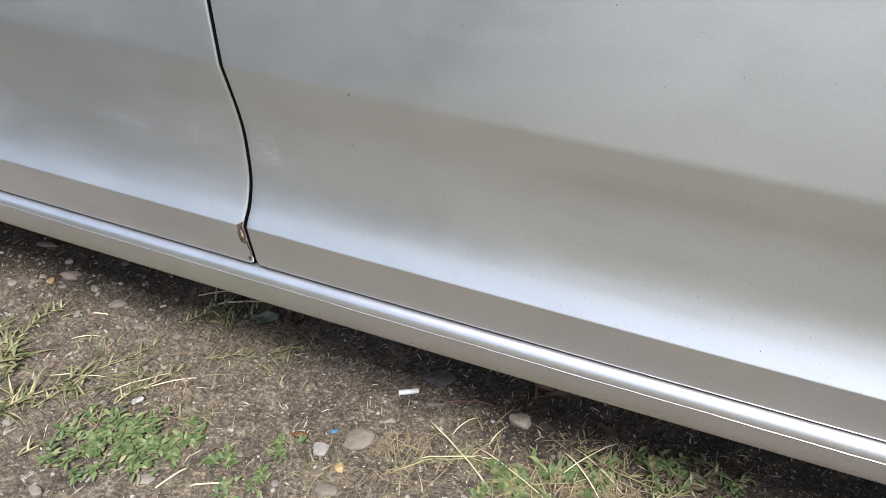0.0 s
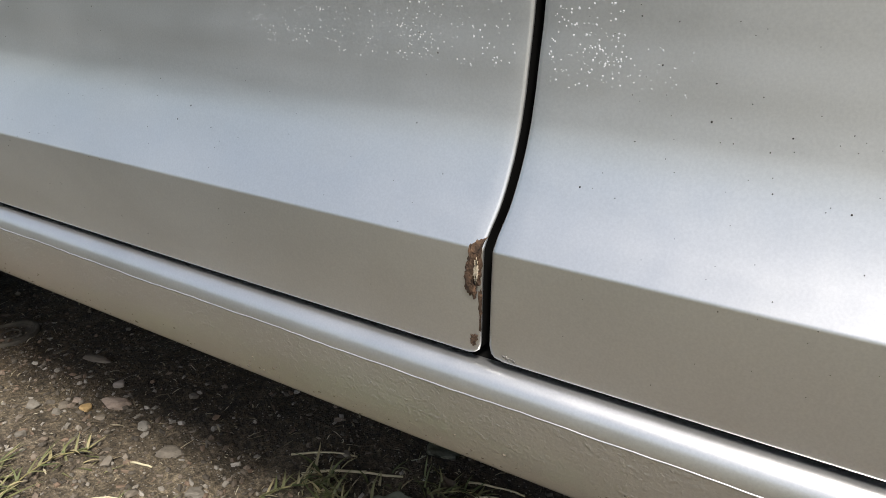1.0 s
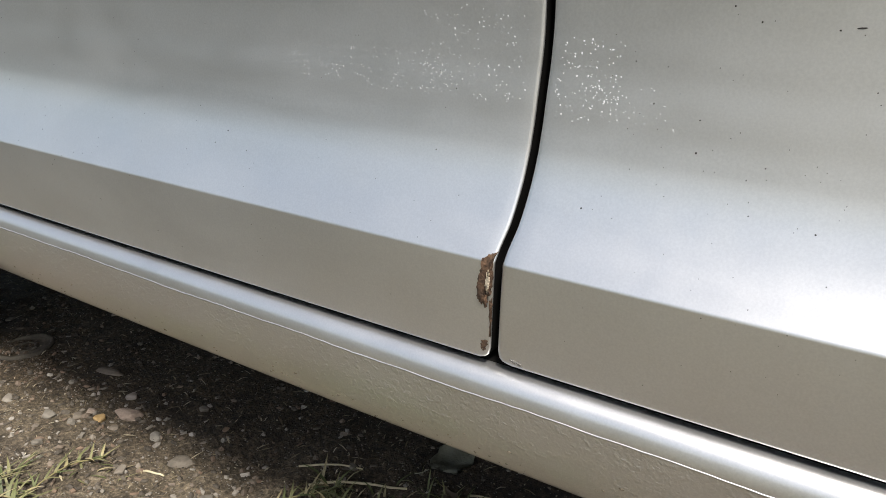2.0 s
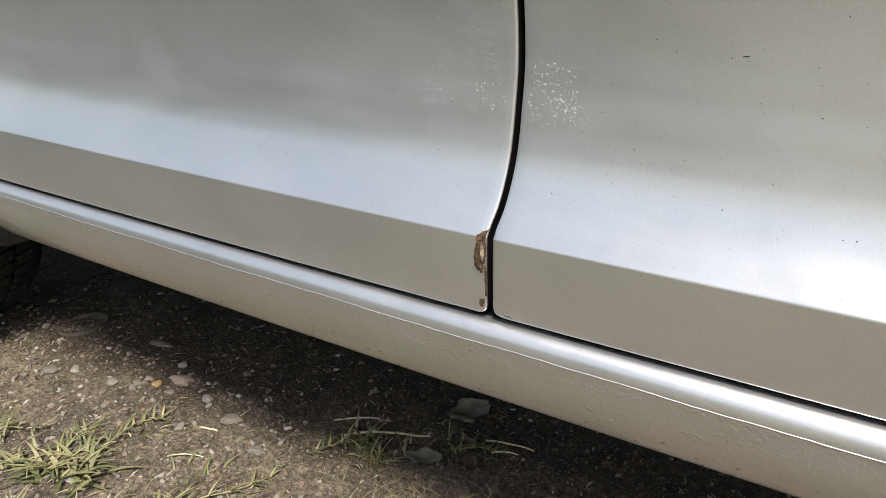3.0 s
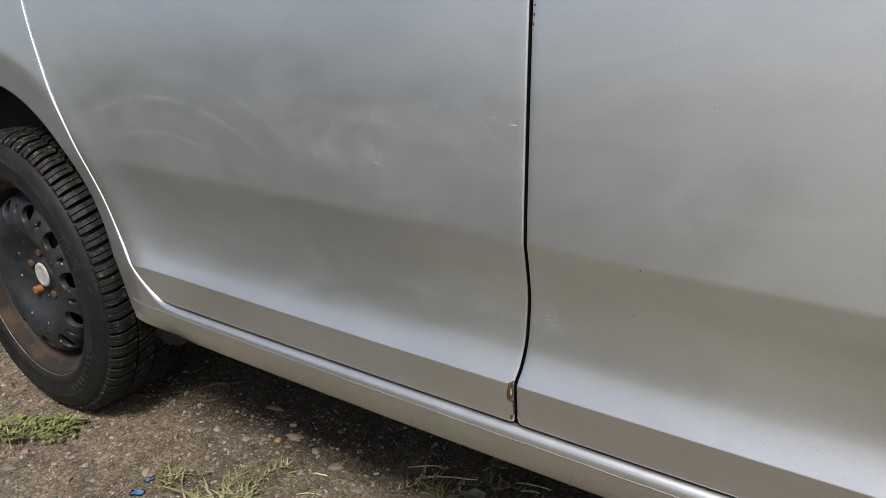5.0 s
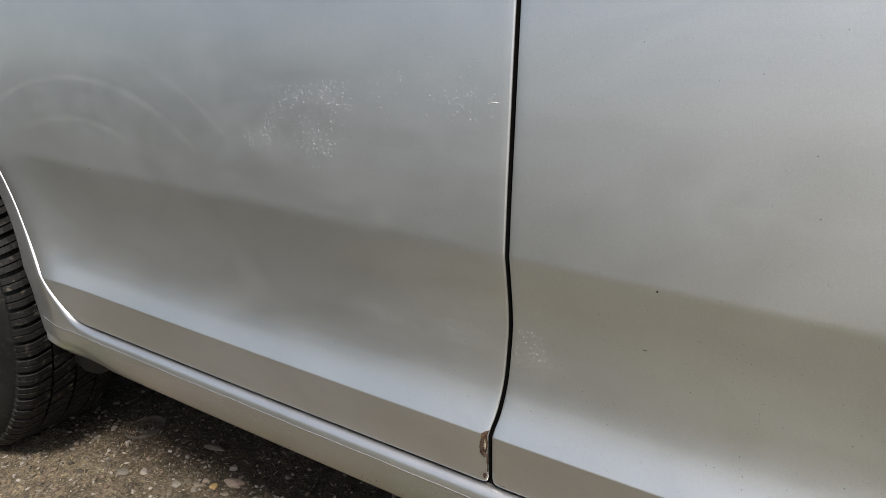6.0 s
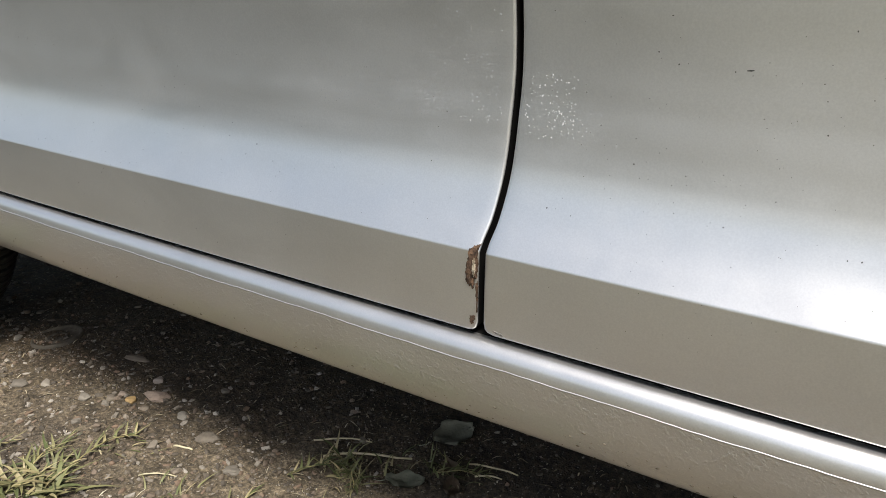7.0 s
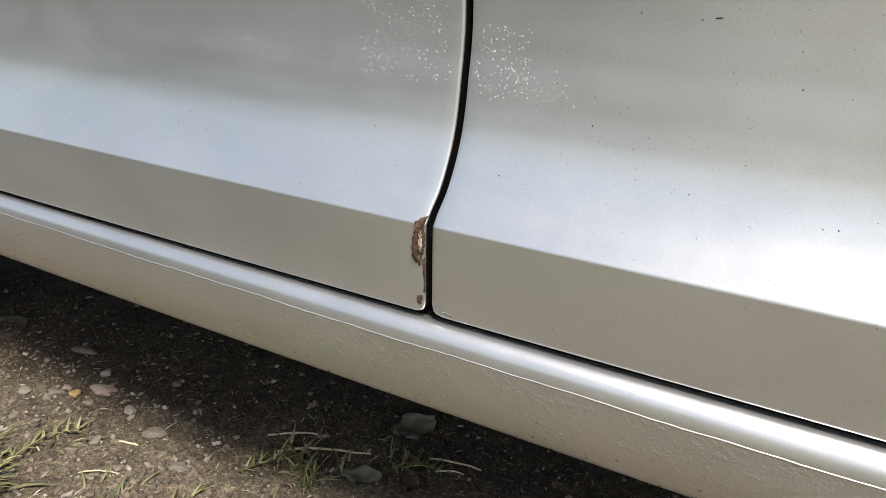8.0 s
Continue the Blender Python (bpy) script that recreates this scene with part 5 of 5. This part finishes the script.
def fallen_leaf(x, y, long, wide, turn, mat, label, seed, curl=0.006):
    r = random.Random(seed)
    bm = bmesh.new()
    rows = []
    for k in range(11):
        t = k / 10
        w = wide * math.sin(math.pi * min(max(t, 0.02), 0.985)) ** 0.75
        left, right = r.uniform(0.72, 1.05), r.uniform(0.72, 1.05)
        row = []
        for q in (-1, -0.6, -0.2, 0, 0.2, 0.6, 1):
            side = left if q < 0 else right
            row.append(Vector(((t - 0.5) * long + 0.05 * long * abs(q), q * w * side, 0.003 + (0.0012 if q == 0 else 0.0) + curl * (q * q * (0.9 if q > 0 else 0.25) + (2 * t - 1) ** 2 * 0.5) + 0.0016 * math.sin(9 * t + 3 * q) + r.uniform(-0.0008, 0.0008))))
        rows.append(row)
    grid(bm, rows)
    bmesh.ops.solidify(bm, geom=bm.faces[:], thickness=0.0004)
    tube(bm, [(-long * 0.5, 0, 0.004), (-long * 0.65, 0, 0.002), (-long * 0.8, 0.002, 0.002)], 0.0006, 5, 0.7)
    ob = link("fallen_leaf", bm, mat)
    ob.matrix_basis = pose(x, y, ground_z(x, y), 0, 0, turn)
    return tagged(ob, label, "leaf", "fallen leaves")


fallen_leaf(-0.203, 0.212, 0.046, 0.014, 25, LEAF, "faded grey-green leaf lying on soil", 1, 0.007)
fallen_leaf(-0.203, 0.324, 0.060, 0.026, 60, LEAF, "large faded grey-green leaf under the sill", 2, 0.008)
fallen_leaf(-0.148, 0.230, 0.034, 0.013, 110, BROWN_LEAF, "curled brown leaf on dark soil", 3, 0.008)
fallen_leaf(-0.170, 0.265, 0.030, 0.010, -30, BROWN_LEAF, "small brown leaf on dark soil", 4)
fallen_leaf(0.500, 0.160, 0.045, 0.017, 15, BROWN_LEAF, "dull brown leaf among weeds", 5, 0.004)
fallen_leaf(0.381, 0.202, 0.040, 0.009, 150, BROWN_LEAF, "crumpled dull brown leaf on dark soil", 7, 0.006)
fallen_leaf(-0.016, 0.029, 0.022, 0.006, 10, ORANGE_LEAF, "small orange-brown leaf on soil", 8, 0.003)
fallen_leaf(0.300, 0.240, 0.040, 0.008, 20, BROWN_LEAF, "narrow dark leaf under the sill", 6)


def cigarette_end(x, y, turn):
    stub = thing("cigarette_end", (x, y, ground_z(x, y) + 0.0045), "white cigarette end lying on dark soil", "cigarette end")
    for name, x0, x1, mat in (("paper", -0.012, 0.006, PAPER), ("filter", 0.0062, 0.018, FILTER)):
        bm = bmesh.new()
        rows = [[(x, r * math.cos(a), r * math.sin(a)) for a in [2 * math.pi * k / 14 for k in range(14)]] for x, r in ((x0, 0.003), (x0, 0.0037), (x0 + 0.0006, 0.0039), (x1 - 0.0006, 0.0039), (x1, 0.0037), (x1, 0.003))]
        vs = grid(bm, rows, True)
        bm.faces.new(vs[0]), bm.faces.new(vs[-1])
        ob = link(name, bm, mat)
        ob.parent = stub
    stub.matrix_basis = pose(x, y, ground_z(x, y) + 0.0045, 0, 0, turn)


cigarette_end(0.089, 0.159, 30)


def lid(x, y):
    """A shallow round lid with a rolled rim and a small ring in its middle."""
    bm = bmesh.new()
    rows = []
    for r, z in ((0.041, -0.004), (0.0405, 0.004), (0.039, 0.0062), (0.0365, 0.0065), (0.0345, 0.0045), (0.033, 0.0022), (0.018, 0.0018), (0.0165, 0.0038), (0.0150, 0.0044), (0.0128, 0.0036), (0.0118, 0.0012), (0.0006, 0.001)):
        rows.append([(r * math.cos(a), r * math.sin(a), z + 0.0005 * math.sin(2 * a + r * 90) + 0.0004 * math.sin(7 * a)) for a in [2 * math.pi * k / 48 for k in range(48)]])
    grid(bm, rows, True)
    ob = link("lid", bm, DUST)
    ob.matrix_basis = pose(x, y, ground_z(x, y) - 0.001, 4, -3, 0)
    tagged(ob, "shallow dusty round lid pressed into the soil", "lid")


lid(-0.905, 0.205)


def scrap(x, y, size, turn, mat, name, label):
    r = random.Random(int(1000 * x))
    bm = bmesh.new()
    rows = [[Vector((i * size / 5 - size / 2, (j / 3 - 0.5) * size * 0.55 * (1 + 0.25 * math.sin(i * 2.1)), 0.0025 + r.uniform(0, 0.0022))) for j in range(4)] for i in range(6)]
    grid(bm, rows)
    bmesh.ops.solidify(bm, geom=bm.faces[:], thickness=0.0006)
    ob = link(name, bm, mat)
    ob.matrix_basis = pose(x, y, ground_z(x, y), 0, 0, turn)
    return tagged(ob, label, "litter", "scraps of litter")


scrap(0.024, 0.054, 0.010, 30, BLUE, "plastic_scrap", "tiny bright blue plastic scrap on soil")
scrap(-0.744, -0.066, 0.018, 70, BLUE, "plastic_scrap", "thin blue plastic strip on soil")
scrap(-0.727, -0.101, 0.026, 35, BLUE, "plastic_scrap", "torn blue plastic scrap on soil")
scrap(-0.275, -0.011, 0.022, 60, PAPER, "paper_scrap", "small crumpled white paper scrap in grass")
